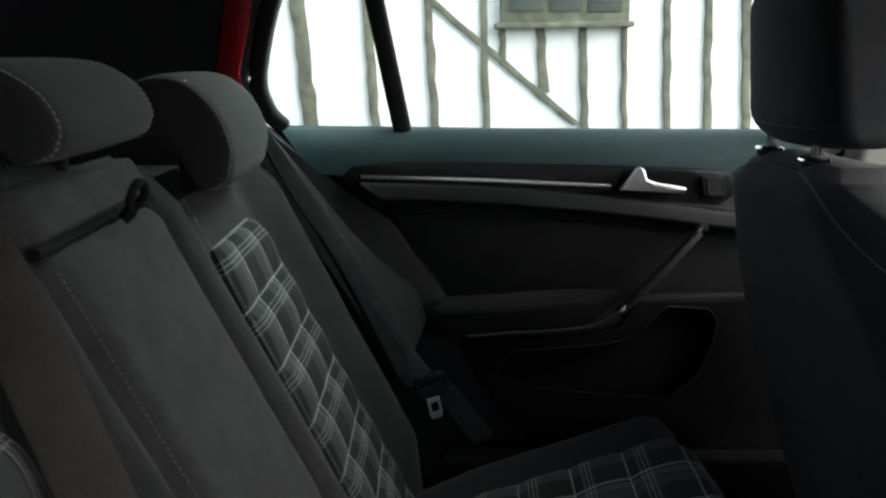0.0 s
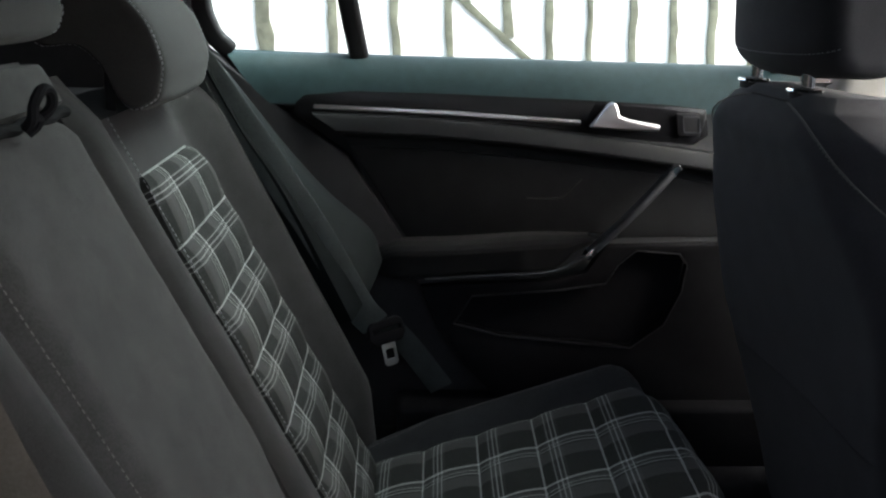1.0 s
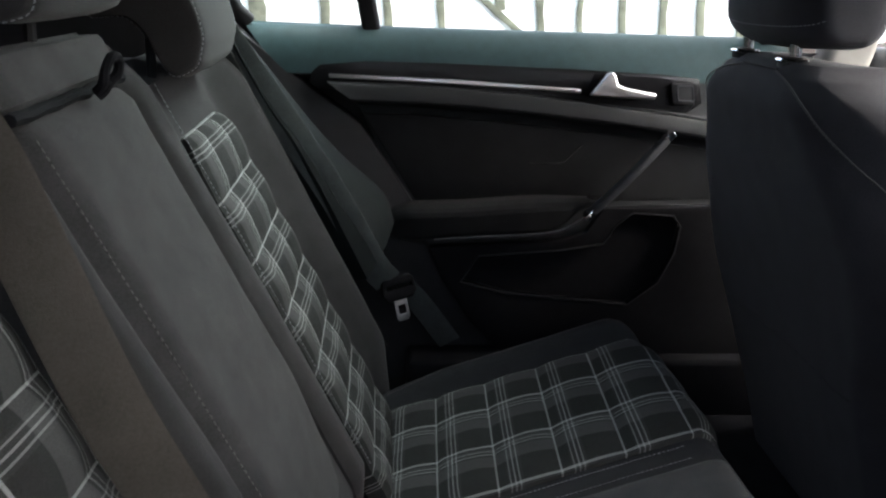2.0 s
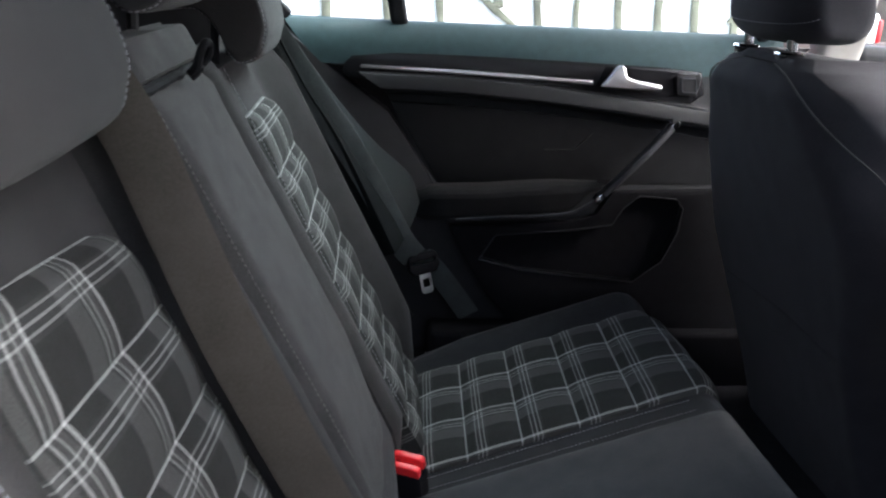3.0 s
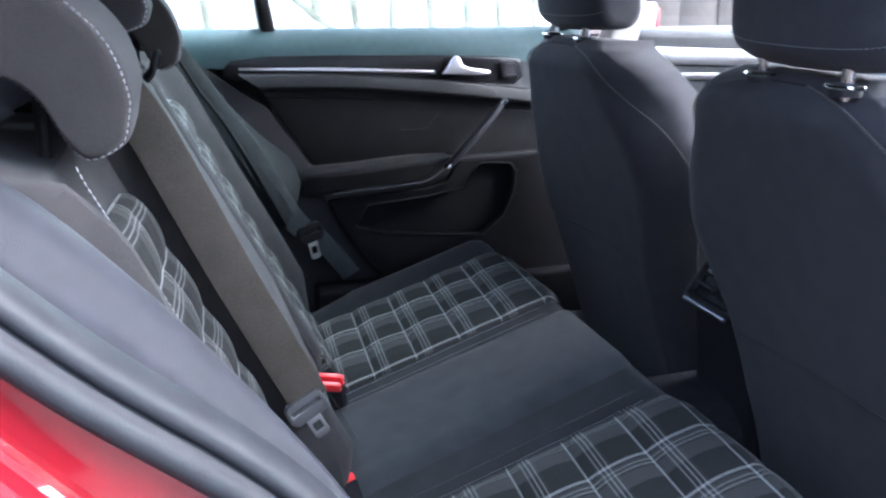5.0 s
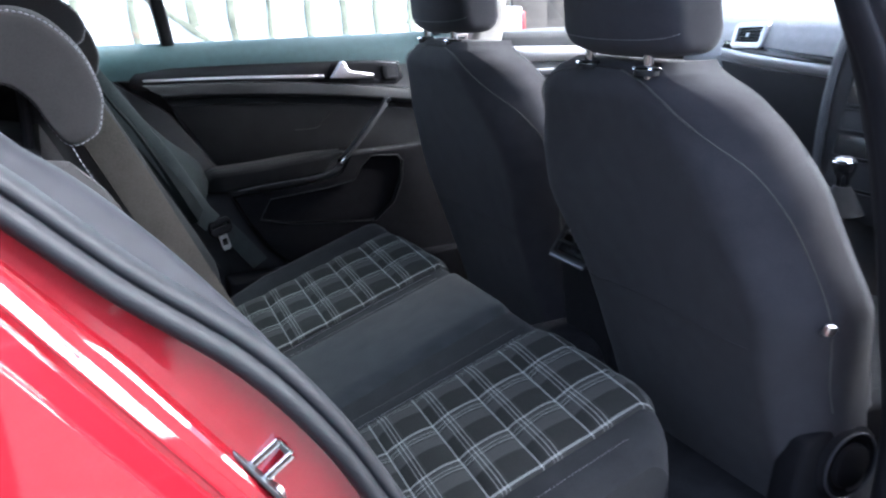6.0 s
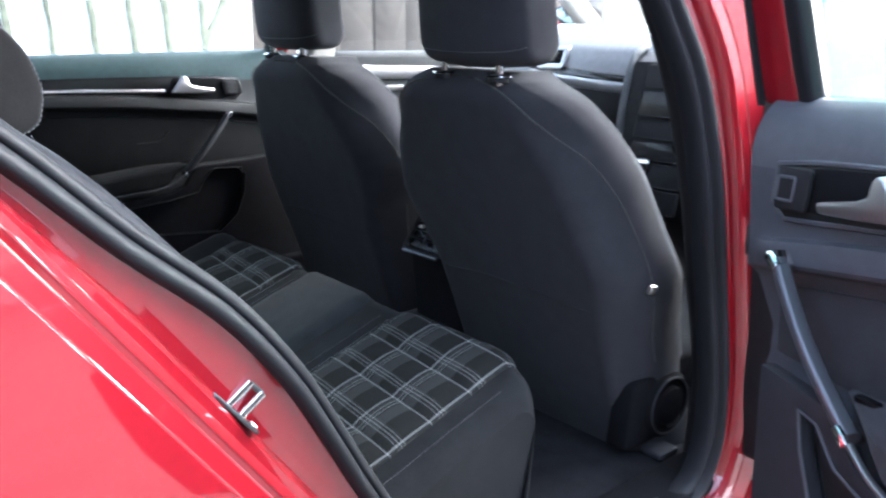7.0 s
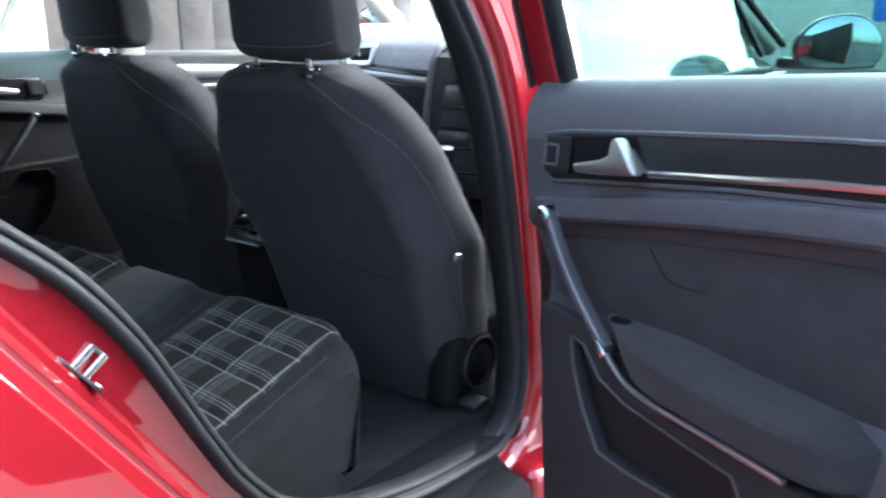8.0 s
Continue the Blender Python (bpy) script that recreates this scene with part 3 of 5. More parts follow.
part("divider", moved(sweep([(1.60, CY - nlean(0.95), 0.95), (1.5, CY - nlean(1.12), 1.12), (1.4, CY - nlean(1.2), 1.2)], rounded(0.006, 0.007, 0.003, 2), Vector((0, 1, 0))), NO), RUBBER, nf)
part("pillar_seal", moved(sweep([(1.80, CY - nlean(0.97), 0.97), (1.55, CY - nlean(1.13), 1.13), (1.2, CY - nlean(1.33), 1.33)], rounded(0.008, 0.008, 0.003, 2), Vector((0, 1, 0))), NO), RUBBER, nf)
part("waist_strip", moved(box(1.05, 0.02, 0.016, pose(1.13, CY - 0.852, 0.912), 0.004), NO), RUBBER, nf)
DOME = smooth_line([(-0.085, -0.062), (0.0, -0.067), (0.08, -0.06), (0.1, -0.035), (0.096, 0.01), (0.06, 0.052), (0.0, 0.07), (-0.06, 0.06), (-0.097, 0.02), (-0.102, -0.03), (-0.085, -0.062)], 3)[:-1]
NM = NO @ Matrix.Translation((1.62, -0.31, 0.985)) @ pose(0, 0, 0, 0, 0, 29)
mir = part("door_mirror", moved(loft([[(0.10 * t, a * k, b * k) for a, b in DOME] for t, k in ((-0.06, 0.98), (0.0, 1.0), (0.3, 0.98), (0.6, 0.86), (0.85, 0.6), (1.0, 0.2))]), NM), GLOSS, nf, "black door mirror")
part("mirror_glass", moved(slab([(a * 0.94, b * 0.93) for a, b in DOME], 0, 0.004, lambda a, b, d: (-0.006 - d, a, b), 0.001), NM), MIRROR, mir, "mirror glass")
part("mirror_foot", moved(box(0.05, 0.1, 0.03, pose(1.65, -0.21, 0.93), 0.01), NO), GLOSS, nf)
FM = FO @ Matrix.Translation((2.2, 1.73, 1.035)) @ pose(0, 0, 0, 0, 0, 38)
ffm = part("door_mirror", moved(loft([[(0.10 * t, -a * k, b * k) for a, b in DOME] for t, k in ((-0.06, 0.98), (0.0, 1.0), (0.3, 0.98), (0.6, 0.86), (0.85, 0.6), (1.0, 0.2))]), FM), GLOSS, ff, "black door mirror")
part("mirror_glass", moved(slab([(-a * 0.9, b * 0.88) for a, b in DOME], 0, 0.004, lambda a, b, d: (-0.006 - d - 0.12 * b, a, b), 0.001), FM), MIRROR, ffm, "mirror glass")
part("mirror_foot", moved(box(0.08, 0.12, 0.04, pose(2.18, 1.62, 0.97), 0.01), FO), GLOSS, ff)
part("check_strap", on_body(box(0.06, 0.022, 0.035, pose(0.615, -0.12, 0.735, 0, 0, 60), 0.006)), HARD, body, "black door check strap")
part("check_bracket", on_body(box(0.028, 0.03, 0.05, pose(0.60, -0.10, 0.735, 0, 0, 25), 0.006)), HARD, body)
# ---- rear bench ----
bench = thing("rear_bench", (0.2, CY, 0.28), "charcoal cloth rear bench seat with quilted tartan inserts", "car seat")
BO = Matrix.Translation((-0.2, -CY, -0.28))
def parent_shift(p):
    return Matrix.Translation(-p.location)
def ease(t):
    t = min(1.0, max(0.0, t))
    return t * t * (3 - 2 * t)
def front_in(yy):
    """How far the cushion's front edge draws back towards its ends."""
    return 0.012 + 0.06 * (max(0, abs(yy - CY) - 0.43) / 0.17) ** 2.2
def ripple(x, yy, k=0.0016):
    """Slight slackness of the cloth."""
    return k * noise.noise((x * 9, yy * 9, 0.3)) + 0.5 * k * noise.noise((x * 26, yy * 26, 4.0))
def bench_fn(u, v):
    """u from the back edge over the top and down the front; v across."""
    yy = 0.115 + 1.235 * min(1.0, max(0.0, (v - 0.05) / 0.9))
    side = max(0.0, (0.05 - v) / 0.05, (v - 0.95) / 0.05)
    e = abs(yy - CY)
    bol = (0.030 if yy > CY else 0.005) * math.exp(-((e - 0.545) / 0.04) ** 2) - 0.075 * (max(0, e - 0.565) / 0.06) ** 2
    lim = 0.395 - front_in(yy)
    run = 0.72 * u
    x = -0.09 + run * 0.945
    if x <= lim:
        z, xx = cushion_z(x) - 0.012, x
    else:
        a = (x - lim) / 0.03
        if a < math.pi / 2:
            xx, z = lim + 0.034 * math.sin(a), cushion_z(lim) - 0.012 - 0.034 * (1 - math.cos(a))
        else:
            q = x - lim - 0.03 * math.pi / 2
            xx, z = lim + 0.034 - 0.2 * q, cushion_z(lim) - 0.046 - q * 1.6
    z = max(0.264, z + bol * min(1, u * 4) + ripple(x, yy))
    return (xx, yy + (0.012 if v < 0.5 else -0.012) * side, z * (1 - side) + 0.264 * side)
part("cushion_cover", moved(sheet(bench_fn, 56, 100, (0, 0, -0.004)), BO), CUSHION, bench)
def centre_fn(u, v):
    x = -0.07 + 0.483 * u
    yy = 0.592 + 0.015 * u + (0.278 - 0.02 * u) * v
    k = ease(7 * min(v, 1 - v)) * ease(12 * u) * ease(14 * (1 - u))
    drop = 0.03 * max(0, (u - 0.93) / 0.07) ** 2
    return (x, yy, cushion_z(x) - 0.016 + 0.019 * k ** 0.6 - drop + ripple(x, yy, 0.0012))
part("centre_panel", moved(sheet(centre_fn, 40, 28, (0, 0, -0.03)), BO), MIDCLOTH, bench, "plain grey-green cloth centre panel")

def quilt(cuts, y0, y1, pos, columns, shift, turn, thick):
    """Quilted rows of a tartan insert between the cuts. pos(a, y, h): a along, h metres off; turn: which way the weave runs."""
    for k, (a0, a1) in enumerate(zip(cuts, cuts[1:])):
        def fn(u, v):
            yy = y0 + (y1 - y0) * v
            col = (columns * v + shift) % 1.0
            edge = ease(10 * min(v, 1 - v))
            h = 0.011 * max(0.0, math.sin(math.pi * (0.03 + 0.94 * u))) ** 0.55
            h *= 0.62 + 0.38 * abs(math.sin(math.pi * col)) ** 0.4
            h += 0.0012 * noise.noise((yy * 31, (k + u) * 3.1, y0))
            return pos(a0 + (a1 - a0) * u, yy, h * (0.25 + 0.75 * edge))
        w = lambda u, v: (columns * v + shift, (k + u) * turn + 4)
        part("quilted_pad", moved(sheet(fn, 14, 44, thick, w), BO), PLAID, bench)
def cushion_pos(a, yy, h):
    mid = 0.355 if yy < CY else 1.066
    x = a + 0.055 * (yy - mid)
    lim = 0.398 - front_in(yy)
    if x <= lim:
        return (x - 0.322 * h, yy, cushion_z(x) - 0.007 + 0.945 * h)
    ang = min((x - lim) / 0.046, 1.7)
    r = 0.046 + h
    return (lim - 0.015 + r * math.sin(ang + 0.33), yy, cushion_z(lim) - 0.007 - 0.0435 + r * math.cos(ang + 0.33))
CUTS = [-0.095, -0.020, 0.057, 0.136, 0.218, 0.300, 0.386, 0.452]
for y0, y1 in ((0.196, 0.508), (0.912, 1.220)):
    quilt(CUTS, y0, y1, cushion_pos, 3, 0.93, 1, (0, 0, -0.02))
    for yy, mt in ((y0 - 0.012, THREAD), (y0 - 0.040, MIDTHREAD), (y1 + 0.012, THREAD), (y1 + 0.040, DIMTHREAD)):
        if yy < 0.17 or yy > 1.25:
            top = [(x, yy, bench_fn((x + 0.09) / 0.6804, 0.05 + 0.9 * (yy - 0.115) / 1.235)[2] + 0.0012) for x in [-0.04 + 0.04 * i for i in range(10)]]
        else:
            top = [(x, yy, cushion_z(x) - 0.0115 + ripple(x, yy) + 0.001) for x in [-0.04 + 0.04 * i for i in range(11)]]
        part("seam_stitching", moved(dashes(top, 0.0062, 0.0043, 0.00055), BO), mt, bench, "fine pale stitching")

N = Vector((1, 0, 0.48)).normalized()
def back_pos(z, yy, h):
    """A point h off the backrest; the near section leans further back than the far one."""
    near = 1 / (1 + math.exp((yy - 0.572) / 0.008))
    x = (1 - near) * back_x(z) + near * (-0.303 - 0.46 * (z - 0.849))
    return (x + N.x * h, yy, z + N.z * h)
def back_fn(u, v):
    yy = 0.06 + 1.27 * v
    z = 0.36 + 0.60 * u
    far = ease((yy - 1.222) / 0.075) * 0.046 - 0.008 * max(0, (yy - 1.295) / 0.035) ** 2
    near = 0.04 * math.exp(-((yy - 0.165) / 0.055) ** 2) - 0.12 * ease((0.155 - yy) / 0.05)
    h = -0.013 + (far + near) * min(1, 5 * (1 - u) + 0.35)
    h -= 0.05 * max(0, u - 0.94) / 0.06 + 0.035 * max(0, 0.14 - u) / 0.14
    return back_pos(z, yy, h + ripple(z, yy))
part("backrest_cover", moved(sheet(back_fn, 34, 90, (-0.09, 0, -0.045)), BO), CLOTH_DARK, bench)
def mid_fn(u, v):
    yy = 0.600 + 0.282 * v
    z = 0.43 + 0.515 * u
    k = ease(8 * min(v, 1 - v)) ** 0.5
    roll = 0.02 * ease((u - 0.96) / 0.04) + 0.025 * max(0, 0.08 - u) / 0.08 + 0.024 * max(0, 0.34 - u) / 0.34
    return back_pos(z, yy, -0.022 + 0.027 * k - roll + ripple(z, yy, 0.002))
part("centre_backrest", moved(sheet(mid_fn, 40, 28, (-0.05, 0, -0.025)), BO), CLOTH, bench, "plain grey cloth centre section")
def cap_fn(u, v):
    """The strip above the centre section, tucked into a seam."""
    yy = 0.585 + 0.31 * v
    z = 0.9425 + 0.052 * u
    k = ease(8 * min(v, 1 - v)) ** 0.5 * ease(6 * u + 0.1) * ease(4 * (1 - u))
    return back_pos(z, yy, -0.026 + 0.03 * k + ripple(z, yy, 0.003))
part("top_strip", moved(sheet(cap_fn, 14, 28, (-0.05, 0, -0.025)), BO), CLOTH, bench, "grey cloth strip above the seam")
# black tube laid in the seam to imitate the shade of its crease
part("seam_shade", moved(tube([Vector(back_pos(0.942 + 0.0025 * noise.noise((0.603 + 0.0095 * i) * Vector((40, 0, 0))), 0.603 + 0.0095 * i, -0.004)) for i in range(30)], 0.0055, 8), BO), DULL, bench, "black tube standing in for shade in the seam below the strip")
def insert_pos(a, yy, h):
    near = yy < CY
    mid, half, z = (0.4035, 0.1335, a) if near else (1.088, 0.134, a)
    t = min(1.0, max(0.0, (z - 0.812) / 0.055))
    w = 1 - ((0.068 if near else 0.058) / half) * (1 - math.sqrt(max(0.0, 1 - t * t)))
    side = (yy - mid) / half
    h -= 0.010 * max(0.0, t - 0.75) / 0.25
    return back_pos(z - 0.008 * (side if near else 0), mid + (yy - mid) * w, h + (-0.009 if near else -0.004))
for y0, y1, cols, shift in ((0.270, 0.537, 2.36, 0.62), (0.954, 1.222, 2.5, 0.3)):
    quilt([0.36, 0.415, 0.489, 0.563, 0.637, 0.711, 0.785, 0.862], y0, y1, insert_pos, cols, shift, -1, (-0.02, 0, -0.01))
def roll_at(ya, yb, h0, h1, back=0.0):
    def fn(u, v):
        z = 0.42 + 0.555 * u
        b = math.sin(math.pi * (0.10 + 0.82 * v)) ** 0.6
        p = Vector(back_pos(z, 0.66, h0 + h1 * b * min(1, 9 * (1 - u) + 0.2, 0.3 + 12 * u) + ripple(z, v, 0.0015)))
        return (p.x - back * (1 - v), ya + (yb - ya) * v + 0.004 * noise.noise((z * 8, 0, ya)), p.z)
    return fn
part("side_roll", moved(sheet(roll_at(0.541, 0.604, -0.03, 0.036, 0.018), 32, 12, (-0.06, 0, -0.03)), BO), CLOTH_DARK, bench, "rounded cloth edge of the centre section")
part("side_roll", moved(sheet(roll_at(0.876, 0.946, -0.022, 0.029), 32, 12, (-0.06, 0, -0.03)), BO), CLOTH_DARK, bench, "rounded cloth edge of the centre section")
part("edge_stitching", moved(dashes(smooth_line([(-0.321, 0.188, 0.938), (-0.316, 0.188, 0.925), (-0.303, 0.187, 0.898), (-0.289, 0.190, 0.872), (-0.272, 0.192, 0.836), (-0.247, 0.192, 0.782), (-0.20, 0.19, 0.69), (-0.15, 0.185, 0.59)], 4), 0.0058, 0.0040, 0.0006, Vector((1, 0, 0.5))), BO), THREAD, bench, "pale edge stitching")
for yy, hh, mt in ((0.604, 0.0052, DIMTHREAD), (0.940, 0.0065, MIDTHREAD), (1.283, 0.0345, DIMTHREAD)):
    part("panel_stitching", moved(dashes([Vector(back_pos(z, yy, hh)) for z in (0.44, 0.55, 0.65, 0.75, 0.85, 0.925)], 0.0065, 0.0045, 0.0006, Vector((1, 0, 0.5))), BO), mt, bench, "fine pale stitching")

# head restraints of the rear seats: side caps outlined with stitching
CAP = [(-0.10, 0.075), (-0.06, 0.088), (-0.03, 0.085), (-0.006, 0.07), (0.016, 0.042), (0.027, 0.006), (0.025, -0.014), (0.018, -0.033), (-0.006, -0.044), (-0.021, -0.029), (-0.036, 0.001), (-0.06, 0.021), (-0.10, 0.022)]
def rear_headrest(x0, y0, z0, half, label, scale=1.0, tall=1.0):
    hr = thing("rear_headrest", (x0, y0, z0 - 0.04), label, "headrest", "rear headrests")
    base = [Vector((a * scale, 0, b * scale * tall + 0.04)) for a, b in CAP]
    ring0 = smooth_line(base + base[:1], 4)[:-1]
    mid = Vector((-0.035 * scale, 0, 0.04 + 0.03 * scale * tall))
    steps = [(-1.0, 0.80), (-0.997, 0.93), (-0.985, 0.985), (-0.965, 1.0), (-0.955, 0.998), (-0.93, 1.03), (-0.86, 1.055), (-0.7, 1.075), (-0.4, 1.085), (0, 1.09)]
    steps += [(-t, k) for t, k in reversed(steps[:-1])]
    wave = lambda p, t: 1 + 0.012 * (1 - t * t) * noise.noise((p.x * 20, t * 3 + y0 * 7, p.z * 20))
    part("headrest_cushion", loft([[mid + (p - mid) * (k * wave(p, t)) + Vector((0, half * t, 0)) for p in ring0] for t, k in steps]), HEADCLOTH, hr, sharp=80)
    for s in (-1, 1):
        part("post", tube([(-0.05, s * 0.06, -0.10), (-0.045, s * 0.06, 0.06)], 0.006, 8, Vector((0, 1, 0))), HARD, hr)
        loop = [mid + (p - mid) * 1.022 + Vector((0, s * half * 0.96, 0)) for p in ring0]
        part("stitching", dashes(loop + loop[:1], 0.0058, 0.0040, 0.0006, Vector((0, 1, 0))), THREAD, hr, "pale stitching")
    return hr
rear_headrest(-0.314, 0.392, 0.975, 0.133, "charcoal cloth rear headrest with pale stitching")
rear_headrest(-0.300, CY, 1.035, 0.112, "low charcoal cloth middle headrest", 0.9, 0.62)
rear_headrest(-0.266, 1.105, 0.975, 0.122, "charcoal cloth rear headrest beside the far window", 1.0)
# ---- front seats ----
def front_seat(x0, y0, out, label):
    st = thing("front_chair", (x0, y0, 0.28), label, "car seat", "front seats")
    def hollow(t, z):
        """How far the rear face curves forwards, t from -1 to 1 across: flat low down, rounded at the shoulders."""
        flat = float(np.interp(z, (0.5, 0.7, 0.8, 0.88, 0.96), (0.80, 0.76, 0.68, 0.58, 0.5)))
        return 0.006 * t * t + float(np.interp(z, (0.86, 0.92, 0.95), (0.085, 0.05, 0.012))) * (max(0, abs(t) - flat) / (1 - flat)) ** 2.0
    def rake(z):
        """Where the rear face stands at height z; its top edge rolls forwards."""
        return 0.34 * (0.965 - z) + 0.045 * max(0.0, (z - 0.905) / 0.06) ** 2
    def ring(z, half, depth):
        """Cross-section at height z: flat back, rounded edges, bolsters reaching forwards."""
        xr = rake(z)
        k = half / 0.28
        pts = [(hollow(-1 + i / 24, z), half * (-1 + i / 24)) for i in range(49)]
        pts += [(0.085 + (depth - 0.03) * q, half * w) for q, w in ((0.35, 1.01), (0.7, 1.0), (0.95, 0.97))]
        pts += [(depth + 0.05 * k * abs(1 - i / 4) ** 3, half * 0.9 * (1 - i / 4)) for i in range(9)]
        pts += [(0.085 + (depth - 0.03) * q, -half * w) for q, w in ((0.95, 0.97), (0.7, 1.0), (0.35, 1.01))]
        wide, slim = 1 + 0.16 * ease((0.74 - z) / 0.14), 1 - 0.2 * ease((0.74 - z) / 0.2)
        return [(xr + x + ripple(y, z, 0.0015), y * (wide if y * out > 0 else slim), z - 0.28) for x, y in pts]
    prof = [(0.25, 0.262, 0.12), (0.38, 0.25, 0.13), (0.5, 0.255, 0.135), (0.62, 0.275, 0.14), (0.72, 0.289, 0.135), (0.80, 0.277, 0.125), (0.86, 0.250, 0.115), (0.905, 0.224, 0.10), (0.932, 0.200, 0.09), (0.948, 0.170, 0.085), (0.957, 0.140, 0.075), (0.963, 0.10, 0.062), (0.966, 0.03, 0.05)]
    zs = [p[0] for p in prof]
    fine = sorted(set(zs + [zs[i] + (zs[i + 1] - zs[i]) * k / 4 for i in range(len(zs) - 1) for k in (1, 2, 3)]))
    def even(z, c):
        """A smooth value between the profile's rows."""
        w = [math.exp(-((z - q) / 0.018) ** 2) for q in fine]
        v = [float(np.interp(q, zs, [p[c] for p in prof])) for q in fine]
        return sum(a * b for a, b in zip(w, v)) / sum(w)
    part("backrest", loft([ring(z, even(z, 1), even(z, 2)) for z in fine]), SEATBACK, st, sharp=70)
    def on_back(z, o):
        """The point of the rear face at height z, o metres from the middle."""
        half = float(np.interp(z, zs, [p[1] for p in prof]))
        t = max(-1, min(1, o / half))
        grow = 1 + 0.16 * ease((0.74 - z) / 0.14) if o * out > 0 else 1 - 0.2 * ease((0.74 - z) / 0.2)
        return Vector((rake(z) + hollow(t, z) - 0.0012, half * t * grow, z - 0.28))
    for s in (-1, 1):
        line = [on_back(z, s * o) for z, o in ((0.45, 0.29), (0.5, 0.293), (0.62, 0.300), (0.72, 0.29), (0.78, 0.274), (0.83, 0.246), (0.87, 0.205), (0.90, 0.175), (0.925, 0.145), (0.943, 0.105), (0.955, 0.05))]
        part("seam", tube(smooth_line(line, 4), 0.0010, 6), DIMTHREAD, st, "raised grey seam")
        part("seam_stitching", dashes([p + Vector((-0.0008, -s * 0.004, 0)) for p in smooth_line(line, 4)], 0.0055, 0.0038, 0.0007), DIMTHREAD, st, "fine grey stitching")
    part("top_seam", tube(smooth_line([on_back(0.956, o) for o in (-0.05, -0.025, 0.0, 0.025, 0.05)], 3), 0.0013, 6), CLOTH, st)
    part("cross_seam", tube(smooth_line([on_back(0.568 - 0.05 * abs(o), o) for o in (-0.25, -0.2, -0.1, 0.0, 0.1, 0.2, 0.25)], 4), 0.0009, 6), SEATBACK, st, "seam across the lower seat back")
    part("seat_cushion", loft([[(0.55 + a, b, c) for a, b in rounded(0.27, 0.235, 0.08)] for c in (0.02, 0.08, 0.12, 0.14)]), DOORCLOTH, st)
    part("seat_rail", box(0.5, 0.42, 0.05, pose(0.52, 0, 0.0), 0.01), HARD, st)
    return st
front_seat(0.420, 1.046, 1, "black cloth front seat, its back towards the rear bench")
near_seat = front_seat(0.400, 0.404, -1, "black cloth front seat beside the open door")
def wheel_ring(r, y):
    return [(0.312 + r * math.cos(a), y - 0.024, 0.07 + r * math.sin(a)) for a in [2 * math.pi * i / 36 for i in range(36)]]
wheel_k = part("recline_wheel", loft([wheel_ring(r, y) for r, y in ((0.060, -0.24), (0.065, -0.258), (0.065, -0.268), (0.060, -0.275), (0.051, -0.277), (0.047, -0.273), (0.039, -0.273), (0.035, -0.280), (0.02, -0.283), (0.008, -0.284))]), DULL, near_seat, "round black recline wheel")
part("wheel_rim", tube([Vector(p) for p in wheel_ring(0.0555, -0.2765)] + [Vector(wheel_ring(0.0555, -0.2765)[0])], 0.0024, 6, Vector((0, 1, 0))), BOLSTER, wheel_k, "raised rim")
part("side_valance", slab([(0.20, 0.0), (0.55, 0.0), (0.62, 0.10), (0.56, 0.14), (0.34, 0.16), (0.22, 0.13)], -0.29, -0.235, lambda a, b, d: (a, d, b), 0.012, seg=3), DULL, near_seat, "black plastic seat side trim")
part("lever", slab(rounded(0.028, 0.007, 0.005, 3), -0.325, -0.28, lambda a, b, d: (0.285 + a, d, -0.012 + b), 0.003), BOLSTER, near_seat, "black height lever")
part("side_tab", box(0.020, 0.010, 0.018, pose(0.200, -0.322, 0.328, 20, 10, 0), 0.004), SATIN, near_seat, "small bright lever tab")


